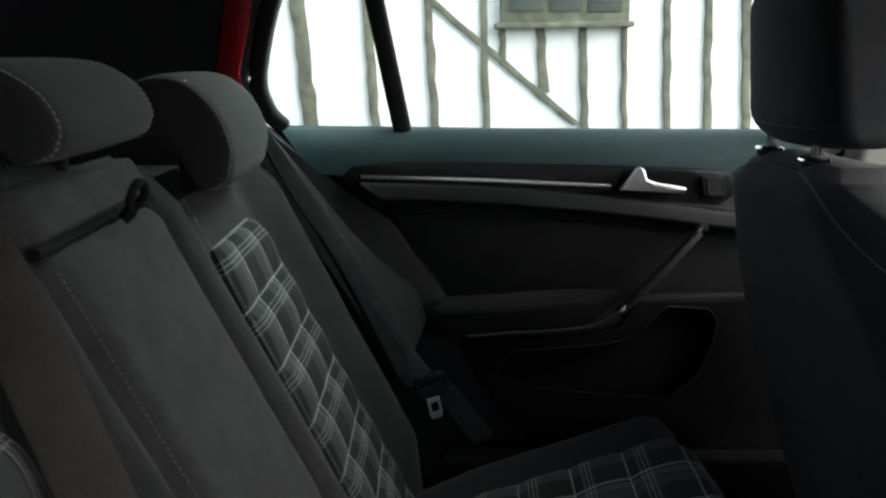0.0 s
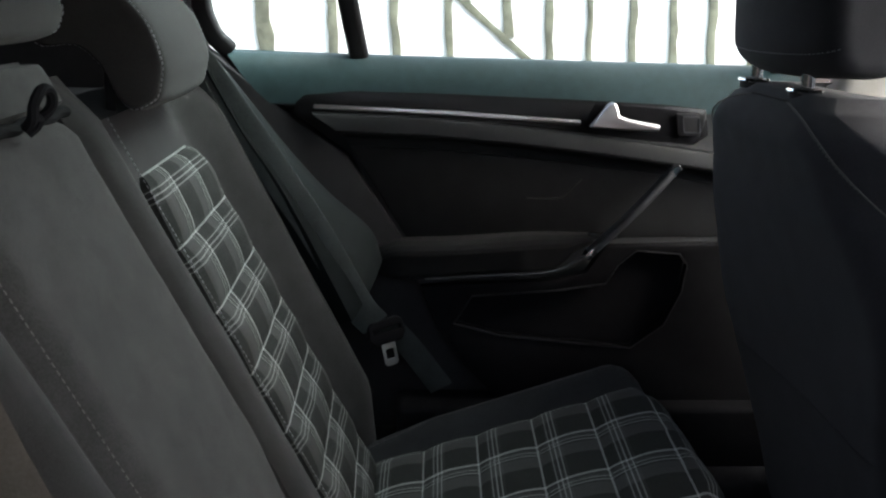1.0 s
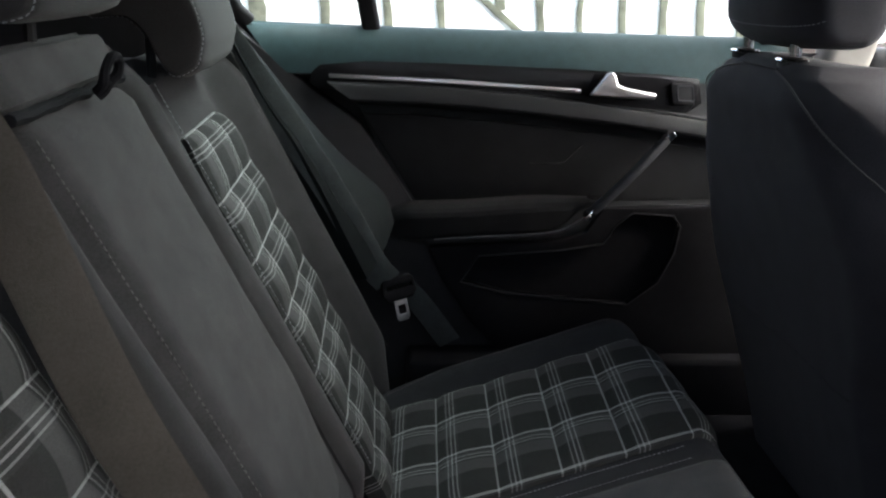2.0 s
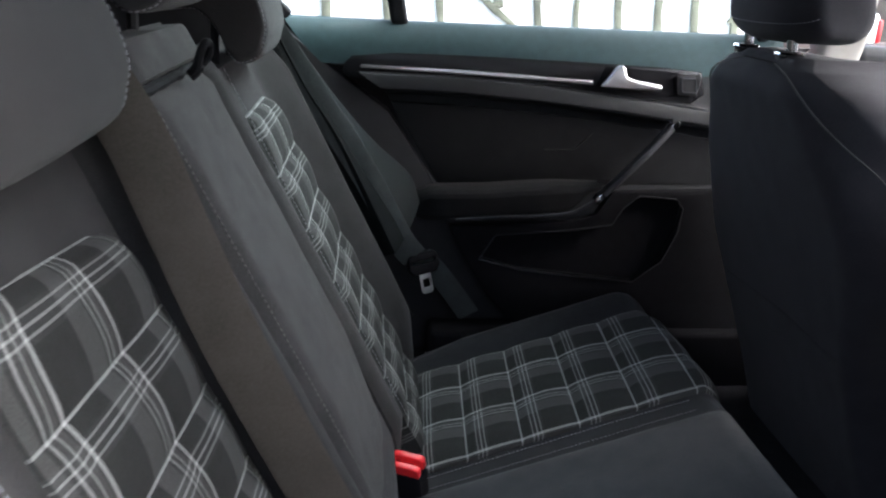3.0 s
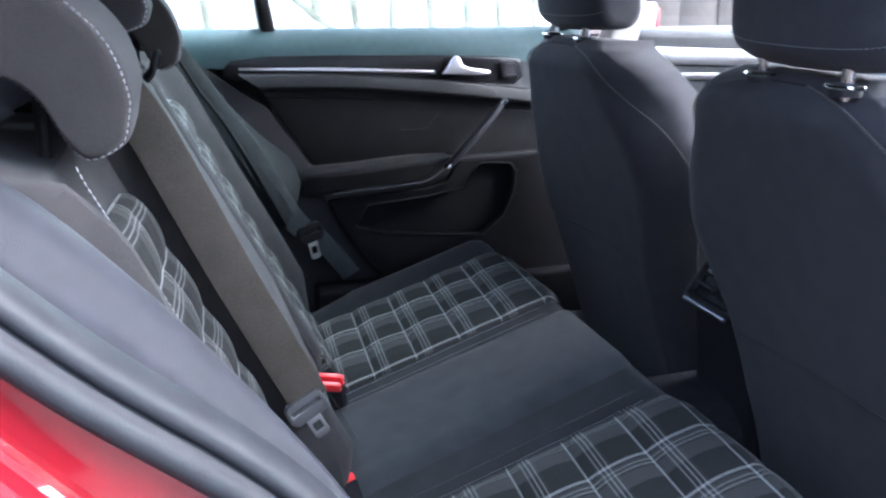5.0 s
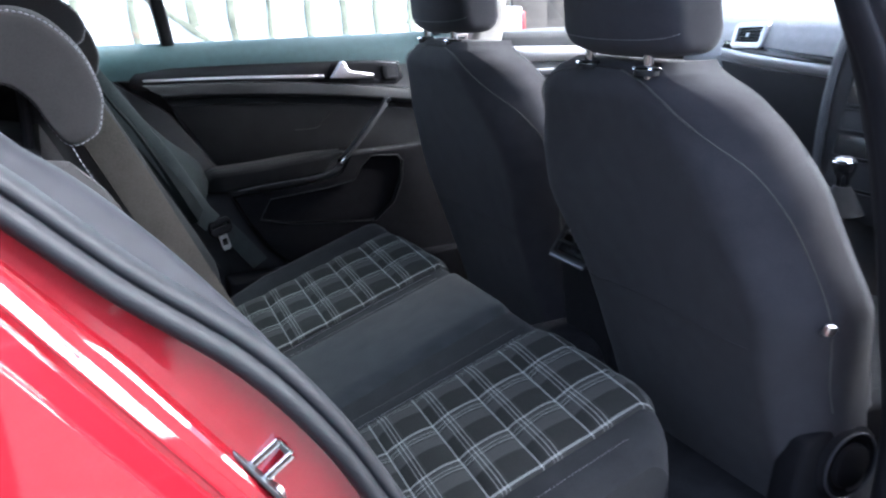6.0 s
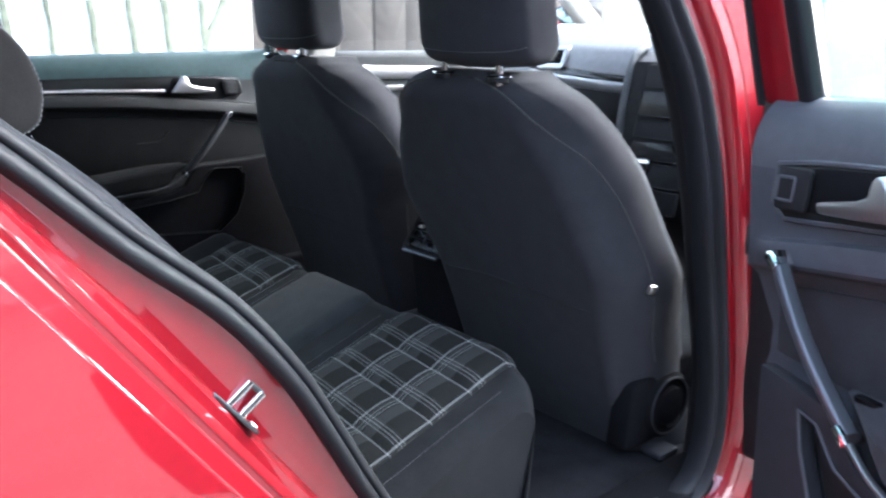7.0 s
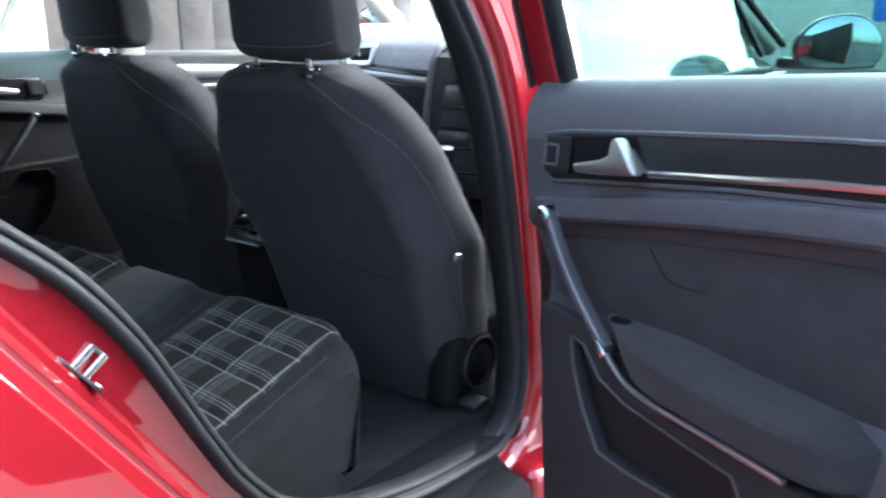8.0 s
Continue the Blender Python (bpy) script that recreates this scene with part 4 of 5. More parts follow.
def front_headrest(x0, y0, lift=0.0):
    hr = thing("front_headrest", (x0, y0, 0.965 + lift), "black cloth headrest on two chrome posts", "headrest", "front headrests")
    rings = []
    def ring_at(th):
        t = math.copysign(abs(math.sin(th)) ** 0.9, th)
        k = max(0.05, math.cos(th)) ** 0.30
        out = []
        for a, b in rounded(0.055, 0.105, 0.036, 6):
            yy = 0.143 * t * (1 - 0.12 * max(0, b) / 0.1) * (1 - 0.05 * max(0, -b) / 0.1)
            bow = 0.012 * (1 - t * t) * (-1 if a < 0 else 0)
            out.append((0.03 + a * (0.12 + 0.88 * k) + bow - 0.1 * b + 0.001 * noise.noise((a * 30, yy * 25, b * 25)), yy, 0.113 + b * (0.62 + 0.38 * k)))
        return out
    part("headrest_cushion", loft([ring_at(math.pi * (i / 24 - 0.5)) for i in range(25)]), SEATBACK, hr, sharp=80)
    for s in (-1, 1):
        part("post", tube([(0.006, s * 0.07, -0.05), (0.0, s * 0.07, 0.06)], 0.0075, 14, Vector((0, 1, 0))), CHROME, hr)
        part("collar", loft([[(r * 1.3 * math.cos(a), s * 0.07 + r * 1.6 * math.sin(a), z + 0.006) for a in [2 * math.pi * i / 20 for i in range(20)]] for r, z in ((0.0125, -0.020), (0.0125, -0.013), (0.011, -0.0085), (0.008, -0.007))]), HARD, hr, "black post collar")
        part("collar_ring", tube([(0.0168 * math.cos(2 * math.pi * i / 24), s * 0.07 + 0.0208 * math.sin(2 * math.pi * i / 24), -0.0045) for i in range(25)], 0.0026, 6, Vector((0, 0, 1))), CHROME, hr, "bright collar ring")
    hem = []
    for i in range(21):
        th = math.pi * (0.08 + 0.84 * i / 20 - 0.5)
        hem.append(Vector(ring_at(th)[15]) + Vector((-0.0008, 0, -0.0004)))
    part("stitching", dashes(hem, 0.006, 0.0042, 0.0006), THREAD, hr, "pale stitching along the lower edge")
    return hr
front_headrest(0.475, 1.072, 0.007)
front_headrest(0.435, 0.368)

# ---- centre console and dashboard ----
console = thing("centre_console", (0.9, CY, 0.26), "black centre console with rear air vent and gear lever", "console")
CO = parent_shift(console)
part("console_body", moved(slab([(0.625, 0.27), (0.598, 0.5), (0.592, 0.556), (0.648, 0.640), (0.68, 0.652), (0.95, 0.615), (0.99, 0.56), (1.45, 0.58), (1.5, 0.27)], -0.085, 0.085, lambda a, b, d: (a, CY - 0.04 + d, b), 0.012, seg=3), CO), HARD, console)
VO = CO @ Matrix.Translation((0.022, 0.0, 0.015))
vent = part("vent_frame", moved(slab(rounded(0.066, 0.044, 0.01), 0, 0.012, lambda a, b, d: (0.575 + 0.75 * b - d, 0.668 + a, 0.580 + b), 0.003, rounded(0.058, 0.036, 0.008)), VO), HARD, console, "black vent surround")
part("vent_lip", moved(box(0.006, 0.118, 0.006, pose(0.531, 0.668, 0.536), 0.002, 1), VO), DARKSTEEL, console, "bright lower lip")
part("vent_back", moved(slab(rounded(0.06, 0.038, 0.008), 0, 0.004, lambda a, b, d: (0.581 + 0.75 * b - d, 0.668 + a, 0.580 + b), 0.001), VO), GLOSS, console)
for k in range(4):
    part("slat", moved(box(0.01, 0.108, 0.003, pose(0.571 + 0.75 * (-0.024 + 0.016 * k), 0.668, 0.564 + 0.016 * k), 0.001, 1), VO), HARD, vent)
part("vent_divider", moved(box(0.014, 0.006, 0.08, pose(0.57, 0.668, 0.588, 0, 37), 0.002, 1), VO), HARD, vent)
for k in (-1, 1):
    part("vent_slider", moved(box(0.012, 0.012, 0.007, pose(0.565, 0.668 + 0.03 * k, 0.588), 0.002, 1), VO), DIMSATIN, vent, "bright slider tab")
lever = thing("gear_lever", (1.22, 0.591, 0.58), "gear lever with a bright ring on its knob", "gear lever")
part("gaiter", loft([[(r * math.cos(a), r * math.sin(a), z) for a in [2 * math.pi * i / 16 for i in range(16)]] for r, z in ((0.05, 0.0), (0.035, 0.03), (0.018, 0.06))]), CLOTH_DARK, lever)
part("knob", loft([[(r * math.cos(a), r * math.sin(a), z) for a in [2 * math.pi * i / 20 for i in range(20)]] for r, z in ((0.012, 0.05), (0.014, 0.075), (0.022, 0.09), (0.026, 0.105), (0.024, 0.115), (0.014, 0.12))]), GLOSS, lever)
part("knob_cap", loft([[(r * math.cos(a), r * math.sin(a), z) for a in [2 * math.pi * i / 20 for i in range(20)]] for r, z in ((0.021, 0.117), (0.019, 0.122), (0.012, 0.125))]), SATIN, lever, "bright knob cap")
part("knob_ring", tube([(0.0235 * math.cos(2 * math.pi * i / 24), 0.0235 * math.sin(2 * math.pi * i / 24), 0.115) for i in range(25)], 0.003, 6), CHROME, lever, "chrome ring")
brake = thing("handbrake_lever", (1.1, 0.60, 0.58), "handbrake lever with chrome button", "lever")
part("grip", tube([(-0.05, 0, 0.035), (0.08, 0, 0.015), (0.18, 0, 0.0)], 0.014, 10), HARD, brake)
part("button", tube([(-0.062, 0, 0.037), (-0.05, 0, 0.035)], 0.009, 10), CHROME, brake)

dash = thing("dashboard", (1.42, CY, 0.4), "grey and black dashboard with air vent and bright trim strip", "dashboard")
DO = parent_shift(dash)
DASH = [(1.46, 0.45), (1.43, 0.60), (1.39, 0.76), (1.375, 0.845), (1.372, 0.875), (1.376, 0.90), (1.386, 0.935), (1.402, 0.968), (1.44, 1.0), (1.52, 1.026), (1.72, 1.03), (2.08, 0.965)]
def dash_fn(u, v):
    yy = CY - 0.7 + 1.42 * v
    t = u * (len(DASH) - 1)
    i = min(int(t), len(DASH) - 2)
    q = t - i
    bow = 0.10 * (abs(yy - CY) / 0.7) ** 3
    return (DASH[i][0] + (DASH[i + 1][0] - DASH[i][0]) * q + bow, yy, DASH[i][1] + (DASH[i + 1][1] - DASH[i][1]) * q)
part("dash_shell", moved(sheet(dash_fn, 33, 28, (0.15, 0, -0.10)), DO), DASHGREY, dash)
def face(a, b, d):
    """On the dash face: a across the car, b height, d towards the seats."""
    i = max(k for k in range(len(DASH) - 1) if DASH[k][1] <= b or k == 0)
    q = (b - DASH[i][1]) / (DASH[i + 1][1] - DASH[i][1])
    return (DASH[i][0] + (DASH[i + 1][0] - DASH[i][0]) * q + 0.10 * (abs(a - CY) / 0.7) ** 3 - d, a, b)
part("trim_strip", moved(slab([(0.735, 0.876), (0.9, 0.882), (1.05, 0.89), (1.18, 0.898), (1.18, 0.878), (1.05, 0.868), (0.9, 0.859), (0.735, 0.853)], 0.002, 0.01, face, 0.002), DO), DIMSATIN, dash, "bright trim strip along the dash")
part("gloss_strip", moved(slab([(0.735, 0.895), (0.95, 0.906), (1.18, 0.918), (1.18, 0.90), (0.95, 0.886), (0.735, 0.878)], 0.002, 0.006, face, 0.001), DO), GLOSS, dash)
part("glovebox", moved(slab([(0.745, 0.848), (0.95, 0.854), (1.17, 0.866), (1.17, 0.62), (0.745, 0.60)], 0.002, 0.012, face, 0.004), DO), HARD, dash, "black glovebox lid")
vent_face = lambda a, b, d: face(1.045 + 0.93 * (a - 1.045) + 0.030, b, d)
vf = part("dash_vent", moved(slab([(0.985, 0.972), (1.105, 0.966), (1.116, 0.958), (1.113, 0.909), (1.10, 0.899), (0.99, 0.904), (0.979, 0.914), (0.977, 0.963)], 0.0, 0.014, vent_face, 0.003, [(0.996, 0.960), (1.10, 0.954), (1.098, 0.917), (0.996, 0.920)]), DO), DIMSATIN, dash, "silver-framed air vent")
part("vent_back", moved(slab([(0.996, 0.960), (1.10, 0.954), (1.098, 0.917), (0.996, 0.920)], -0.002, 0.003, vent_face, 0.0), DO), GLOSS, vf)
for k in range(4):
    part("slat", moved(slab([(0.998, 0.9255 + 0.0078 * k), (1.097, 0.922 + 0.0078 * k), (1.097, 0.9245 + 0.0078 * k), (0.998, 0.928 + 0.0078 * k)], 0.003, 0.01, vent_face, 0.0), DO), HARD, vf)
part("vent_tab", moved(slab([(1.044, 0.931), (1.052, 0.931), (1.052, 0.943), (1.044, 0.943)], 0.009, 0.015, vent_face, 0.001), DO), DIMSATIN, vf)
stack = part("control_fascia", moved(slab([(1.50, 0.5), (1.33, 0.52), (1.30, 0.62), (1.315, 0.80), (1.35, 0.94), (1.40, 0.965), (1.5, 0.96)], -0.13, 0.11, lambda a, b, d: (a, CY - 0.09 + d, b), 0.012, seg=3), DO), HARD, dash, "black control fascia with thin grey rims")
for k, (zz, hh, m) in enumerate(((0.905, 0.062, HARD), (0.835, 0.068, GLOSS), (0.77, 0.05, HARD), (0.715, 0.05, GLOSS), (0.655, 0.06, HARD), (0.59, 0.06, HARD))):
    part("stack_panel", moved(slab(rounded(0.09, hh * 0.5, 0.008), 0, 0.006, lambda a, b, d, zz=zz: (1.347 + 0.25 * (zz + b - 0.94) - d - 0.002, CY - 0.125 + a, zz + b), 0.002), DO), m, stack)
    part("panel_rim", moved(tube([(1.347 + 0.25 * (zz + b - 0.94) - 0.009, CY - 0.125 + a, zz + b) for a, b in rounded(0.088, hh * 0.5 - 0.002, 0.008) + rounded(0.088, hh * 0.5 - 0.002, 0.008)[:1]], 0.0016, 6, Vector((1, 0, 0))), DO), HARD, stack)

part("fascia_edge", moved(tube(smooth_line([(1.415, CY + 0.026, 0.975), (1.358, CY + 0.028, 0.945), (1.322, CY + 0.028, 0.82), (1.306, CY + 0.026, 0.70), (1.306, CY + 0.022, 0.60), (1.33, CY + 0.02, 0.52)], 5), 0.011, 8, Vector((0, 1, 0))), DO), FASCIAGREY, dash, "grey edge of the control fascia")
part("a_pillar", on_body(sweep(smooth_line([(1.25, CY + 0.61, 1.42), (1.45, CY + 0.64, 1.33), (1.70, CY + 0.69, 1.21), (1.88, CY + 0.72, 1.105), (2.03, CY + 0.745, 1.0), (2.1, CY + 0.76, 0.95)]), rounded(0.04, 0.03, 0.02), Vector((0, 1, 0)))), GREYTRIM, body, "pale grey windscreen pillar")
part("near_a_pillar", on_body(sweep(smooth_line([(1.25, CY - 0.64, 1.30), (1.55, CY - 0.69, 1.17), (1.80, CY - 0.735, 1.04), (1.92, CY - 0.76, 0.97)]), rounded(0.04, 0.03, 0.02), Vector((0, 1, 0)))), GREYTRIM, body)
# windscreen
part("windscreen", on_body(sheet(lambda u, v: (2.16 - 0.86 * u, CY + (v - 0.5) * (1.5 - 0.25 * u), 0.96 + 0.40 * u), 6, 6, (0.004, 0, 0.004))), CLEAR, body)
# ---- doors ----
def rear_edge(z):
    pts = [(0.34, 0.24), (0.42, 0.16), (0.5, 0.10), (0.58, 0.06), (0.66, 0.02), (0.72, -0.02), (0.80, -0.075), (0.86, -0.16), (0.9, -0.21), (0.97, -0.27)]
    for (a, b), (c, d) in zip(pts, pts[1:]):
        if z <= c:
            return b + (d - b) * max(0, (z - a)) / (c - a)
    return -0.27
def ledge(x):
    """Height of the lower edge of the padded ledge."""
    return 0.84 - 0.012 * (x + 0.15) - 0.11 * max(0, x - 0.0) ** 1.6
def rear_door(s, hinge, angle, rise, xf, label):
    XF = xf
    drop = 0.0 if s > 0 else 0.017
    def front_edge(z):
        """The near door's card steps forwards above its grab bar."""
        return XF if s > 0 else XF - 0.012 + 0.045 * min(1, max(0, (z - 0.74) / 0.06))
    back = 0.0 if s > 0 else 0.06
    def edge_at(z):
        return rear_edge(z) - back * min(1, max(0, (0.9 - z) / 0.1))
    def low_ledge(x):
        return ledge(x) - drop
    door = thing("rear_door", (hinge[0], hinge[1], 0.35), label, "car door", "rear doors")
    O = Matrix.Translation((-hinge[0], -hinge[1], -0.35))
    y = lambda d: CY + s * d
    def P(name, bm, material, label="", parent=door):
        return part(name, moved(bm, O), material, parent, label)
    prof = [(0.80, 0.955), (0.797, 0.963), (0.787, 0.965), (0.776, 0.961), (0.766, 0.953), (0.757, 0.941), (0.750, 0.926), (0.746, 0.908), (0.745, 0.885), (0.744, "L", 0.042), (0.741, "L", 0.034), (0.728, "L", 0.031), (0.725, "L", 0.026), (0.7245, "L", 0.006), (0.728, "L", 0.001), (0.738, "L", -0.002), (0.752, "L", -0.006), (0.757, "L", -0.014), (0.757, 0.70), (0.755, 0.665), (0.748, 0.645), (0.735, 0.60), (0.732, 0.5), (0.735, 0.40), (0.745, 0.355), (0.78, 0.345)]
    def pt(i, t):
        q = prof[i]
        zz = q[1] if len(q) == 2 else 0.8 + q[2]
        x = edge_at(zz) + (front_edge(zz) - edge_at(zz)) * t
        if len(q) == 3:
            zz = low_ledge(x) + q[2]
        depth = q[0]
        if s < 0 and depth < 0.745:
            depth += (0.748 - depth) * ease((t - 0.925) / 0.06)
        return Vector((x, y(depth), zz))
    n = len(prof) - 1
    cut = 8
    # s picks lit material copies for the near door, shaded ones for the far
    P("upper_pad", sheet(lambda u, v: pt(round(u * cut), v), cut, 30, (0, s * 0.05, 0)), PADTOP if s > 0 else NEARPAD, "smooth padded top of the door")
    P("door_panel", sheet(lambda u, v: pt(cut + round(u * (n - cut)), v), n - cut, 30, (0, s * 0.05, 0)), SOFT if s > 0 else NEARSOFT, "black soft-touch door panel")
    to = lambda a, b, d: (a, y(d), b)
    sk = [(edge_at(z) + 0.004, z) for z in (0.34, 0.42, 0.5, 0.58, 0.66, 0.72, 0.80, 0.86, 0.9, 0.955)]
    P("outer_skin", slab([(XF + 0.02, 0.33)] + sk + [(XF + 0.02, 0.955)], 0.835, 0.86, to, 0.006), RED, "glossy red outer skin")
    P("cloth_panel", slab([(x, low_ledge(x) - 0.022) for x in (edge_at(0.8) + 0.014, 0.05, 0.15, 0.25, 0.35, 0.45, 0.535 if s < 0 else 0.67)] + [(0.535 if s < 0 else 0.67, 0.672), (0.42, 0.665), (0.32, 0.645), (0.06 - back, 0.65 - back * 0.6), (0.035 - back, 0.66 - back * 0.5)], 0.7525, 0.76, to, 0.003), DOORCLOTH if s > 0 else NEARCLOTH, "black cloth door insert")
    # gloss band, bright strip and release handle
    band = [(-0.153, 0.87), (-0.148, 0.888), (-0.135, 0.9), (-0.058, 0.908), (0.081, 0.908), (0.30, 0.904), (0.47, 0.899), (0.535, 0.893), (0.545, 0.85), (0.52, 0.832), (0.40, 0.84), (0.2, 0.852), (-0.05, 0.858), (-0.14, 0.860)]
    P("gloss_band", slab(band, 0.7405, 0.75, to, 0.002), GLOSS if s > 0 else BANDBLACK, "gloss black trim band")
    if s < 0:
        P("band_rim", tube([Vector((a, y(0.7415), b)) for a, b in band + band[:1]], 0.0032, 6, Vector((0, 1, 0))), NEARPAD, "raised rim round the gloss band")
    hs, hz = (0.0, 0.0) if s > 0 else (-0.016, -0.005)
    P("trim_strip", slab([(a, b + 1.8 * hz) for a, b in ((-0.119, 0.8795), (0.1, 0.8735), (0.323, 0.8625), (0.323, 0.8705), (0.1, 0.8815), (-0.119, 0.8855))], 0.736, 0.745, to, 0.0015), SATIN, "thin aluminium strip")
    P("handle_bowl", slab([(0.33, 0.86), (0.345, 0.898), (0.46, 0.894), (0.53, 0.885), (0.53, 0.845), (0.46, 0.845)], 0.7398, 0.742, to, 0.0005), DULL)
    P("release_handle", slab([(a + hs, b + hz) for a, b in ((0.333, 0.862), (0.345, 0.878), (0.362, 0.901), (0.371, 0.904), (0.377, 0.898), (0.382, 0.882), (0.40, 0.876), (0.453, 0.868), (0.449, 0.857), (0.40, 0.858))], 0.712, 0.728, to, 0.004, seg=3), SATIN if s > 0 else DIMSATIN, "satin chrome release handle")
    P("lock_tab", slab(rounded(0.020 if s > 0 else 0.027, 0.019 if s > 0 else 0.024, 0.005, 3), 0.731, 0.738, lambda a, b, d: (0.505 + 0.35 * hs + a - 0.2 * b, y(d), 0.868 + b), 0.003), HARD)
    P("lock_rim", tube([Vector((0.509 + a - 0.2 * b, y(0.731), 0.868 + b)) for a, b in rounded(0.014, 0.013, 0.003, 3) + rounded(0.014, 0.013, 0.003, 3)[:1]], 0.0018, 6, Vector((0, 1, 0))), BOLSTER if s > 0 else NEARPAD)
    P("handle_foot", slab([(a + hs, b + hz) for a, b in ((0.34, 0.864), (0.365, 0.89), (0.375, 0.872), (0.37, 0.862))], 0.728, 0.742, to, 0.001), DIMSATIN)
    # grab bar, armrest and pocket
    g0, g1 = Vector((0.48, y(0.708), 0.795)), Vector((0.346, y(0.698), 0.652))
    P("grab_bar", sweep([g0 + (g1 - g0) * t + Vector((0, -s * 0.008 * math.sin(math.pi * t), 0)) for t in [i / 10 for i in range(11)]], rounded(0.0065, 0.012 if s > 0 else 0.009, 0.005), Vector((0, -s, 0))), BOLSTER if s > 0 else BARGREY, "slim diagonal grab bar")
    for p in (g0, g1):
        P("bright_cap", box(0.022, 0.026, 0.012, Matrix.Translation(p) @ pose(0, 0, 0, 0, -43, 0), 0.003), CHROME)
    def arm(u, v):
        """Padded armrest: level top, soft edge, upright face, squared rear end."""
        x = 0.405 - (0.43 if s > 0 else 0.39) * u
        top = 0.670 + 0.004 * math.sin(math.pi * min(1, u * 1.6)) - 0.02 * max(0, u - 0.35) - 0.02 * max(0, u - 0.9) / 0.1
        low = float(np.interp(x, (0.04, 0.13, 0.2, 0.245, 0.293, 0.31, 0.325, 0.36, 0.405), (0.607, 0.615, 0.619, 0.622, 0.627, 0.642, 0.657, 0.664, 0.668)))
        out = float(np.interp(u, (0, 0.1, 0.22, 0.4, 0.7, 0.85, 0.91, 0.95, 0.98, 1.0), (0.012, 0.035, 0.06, 0.072, 0.074, 0.071, 0.065, 0.052, 0.033, 0.008)))
        e = min(0.012, (top - low) * 0.4)
        pr = [(0.0, top), (0.55, top + 0.002), (0.82, top - e * 0.15), (0.95, top - e * 0.6), (1.0, top - e * 1.2), (0.99, (top + low) / 2), (0.97, low), (0.9, low - 0.004), (0.1, low - 0.006)]
        t = v * 8
        i = min(int(t), 7)
        q = [pr[i][k] + (pr[i + 1][k] - pr[i][k]) * (t - i) for k in (0, 1)]
        return (x, y(0.757 - out * q[0]), q[1])
    # armrest cloth: lightened copy on the near door, shaded copy on the far
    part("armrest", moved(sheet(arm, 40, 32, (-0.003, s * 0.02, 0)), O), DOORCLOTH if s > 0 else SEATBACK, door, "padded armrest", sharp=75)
    P("armrest_edge", sweep(smooth_line([(0.348, y(0.694), 0.655), (0.325, y(0.690), 0.640), (0.293, y(0.687), 0.624), (0.245, y(0.683), 0.618), (0.2, y(0.683), 0.615), (0.13, y(0.683), 0.611), (0.068, y(0.685), 0.605)]), rounded(0.0025, 0.004, 0.002, 2), Vector((0, s, 0))), DIMSATIN if s < 0 else BOLSTER, "thin edge strip")
    P("window_switch", box(0.03, 0.012, 0.008, pose(0.365, y(0.735), 0.674), 0.003), GLOSS, "small window switch")
    P("crease", tube(smooth_line([(0.336, y(0.7522), 0.768), (0.316, y(0.7522), 0.748), (0.298, y(0.7522), 0.734), (0.242, y(0.7522), 0.733)], 4), 0.0014, 6, Vector((0, 1, 0))), CLOTH_DARK, "embossed crease in the cloth")
    pocket = [(0.12, 0.52), (0.2, 0.506), (0.32, 0.503), (0.372, 0.507), (0.404, 0.556), (0.422, 0.603), (0.428, 0.645), (0.40, 0.64), (0.37, 0.605), (0.32, 0.588), (0.25, 0.58), (0.15, 0.57)]
    if s > 0:
        pocket = [(0.12, 0.52), (0.202, 0.498), (0.32, 0.486), (0.435, 0.476), (0.49, 0.52), (0.515, 0.58), (0.52, 0.63), (0.505, 0.65), (0.43, 0.655), (0.40, 0.63), (0.38, 0.595), (0.3, 0.582), (0.15, 0.57)]
    low_front = XF - 0.012 if s > 0 else 0.502
    P("pocket_back", slab(pocket, 0.7265, 0.731, to, 0), DULL if s > 0 else HARD)
    # lower panel likewise: shade in the far colour, daylight in the near one
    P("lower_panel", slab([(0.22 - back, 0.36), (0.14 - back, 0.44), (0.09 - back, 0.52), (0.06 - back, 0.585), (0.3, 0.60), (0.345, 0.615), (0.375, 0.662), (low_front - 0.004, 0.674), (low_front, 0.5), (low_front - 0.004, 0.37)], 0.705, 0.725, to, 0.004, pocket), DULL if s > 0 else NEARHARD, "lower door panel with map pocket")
    P("pocket_rim", tube([Vector((a, y(0.705), b)) for a, b in pocket + pocket[:1]], 0.002, 6, Vector((0, 1, 0))), HARD if s > 0 else NEARPAD)
    # window frame, divider and panes
    fr = lambda pts, w, m, nm, lb="", deep=0.018: P(nm, sweep(smooth_line(pts, 4), rounded(w, deep, min(w, deep, 0.016) * 0.5, 3), Vector((0, s, 0))), m, lb)
    lean = lambda z: 0.795 - 0.36 * max(0, z - 0.96)
    fs, fw = (0.0, 0.028) if s > 0 else (0.042, 0.038)
    fr([(XF - 0.01 + fs, y(lean(0.96)), 0.96), (XF - 0.03 + fs, y(lean(1.1)), 1.1), (XF - 0.06 + fs, y(lean(1.25)), 1.25), (XF - 0.085 + fs, y(lean(1.36)), 1.36)], fw, RED, "front_frame", "red window frame")
    if s < 0:
        fr([(XF + 0.062 - 0.19 * (z - 0.96), y(lean(z) - 0.019), z) for z in (0.955, 1.1, 1.25, 1.36)], 0.0045, RUBBER, "frame_seal", "black rubber lip along the frame", 0.005)
    fs, fw = (0.0, 0.012) if s > 0 else (0.022, 0.013)
    fi, fd = (0.012, 0.018) if s > 0 else (0.010, 0.011)
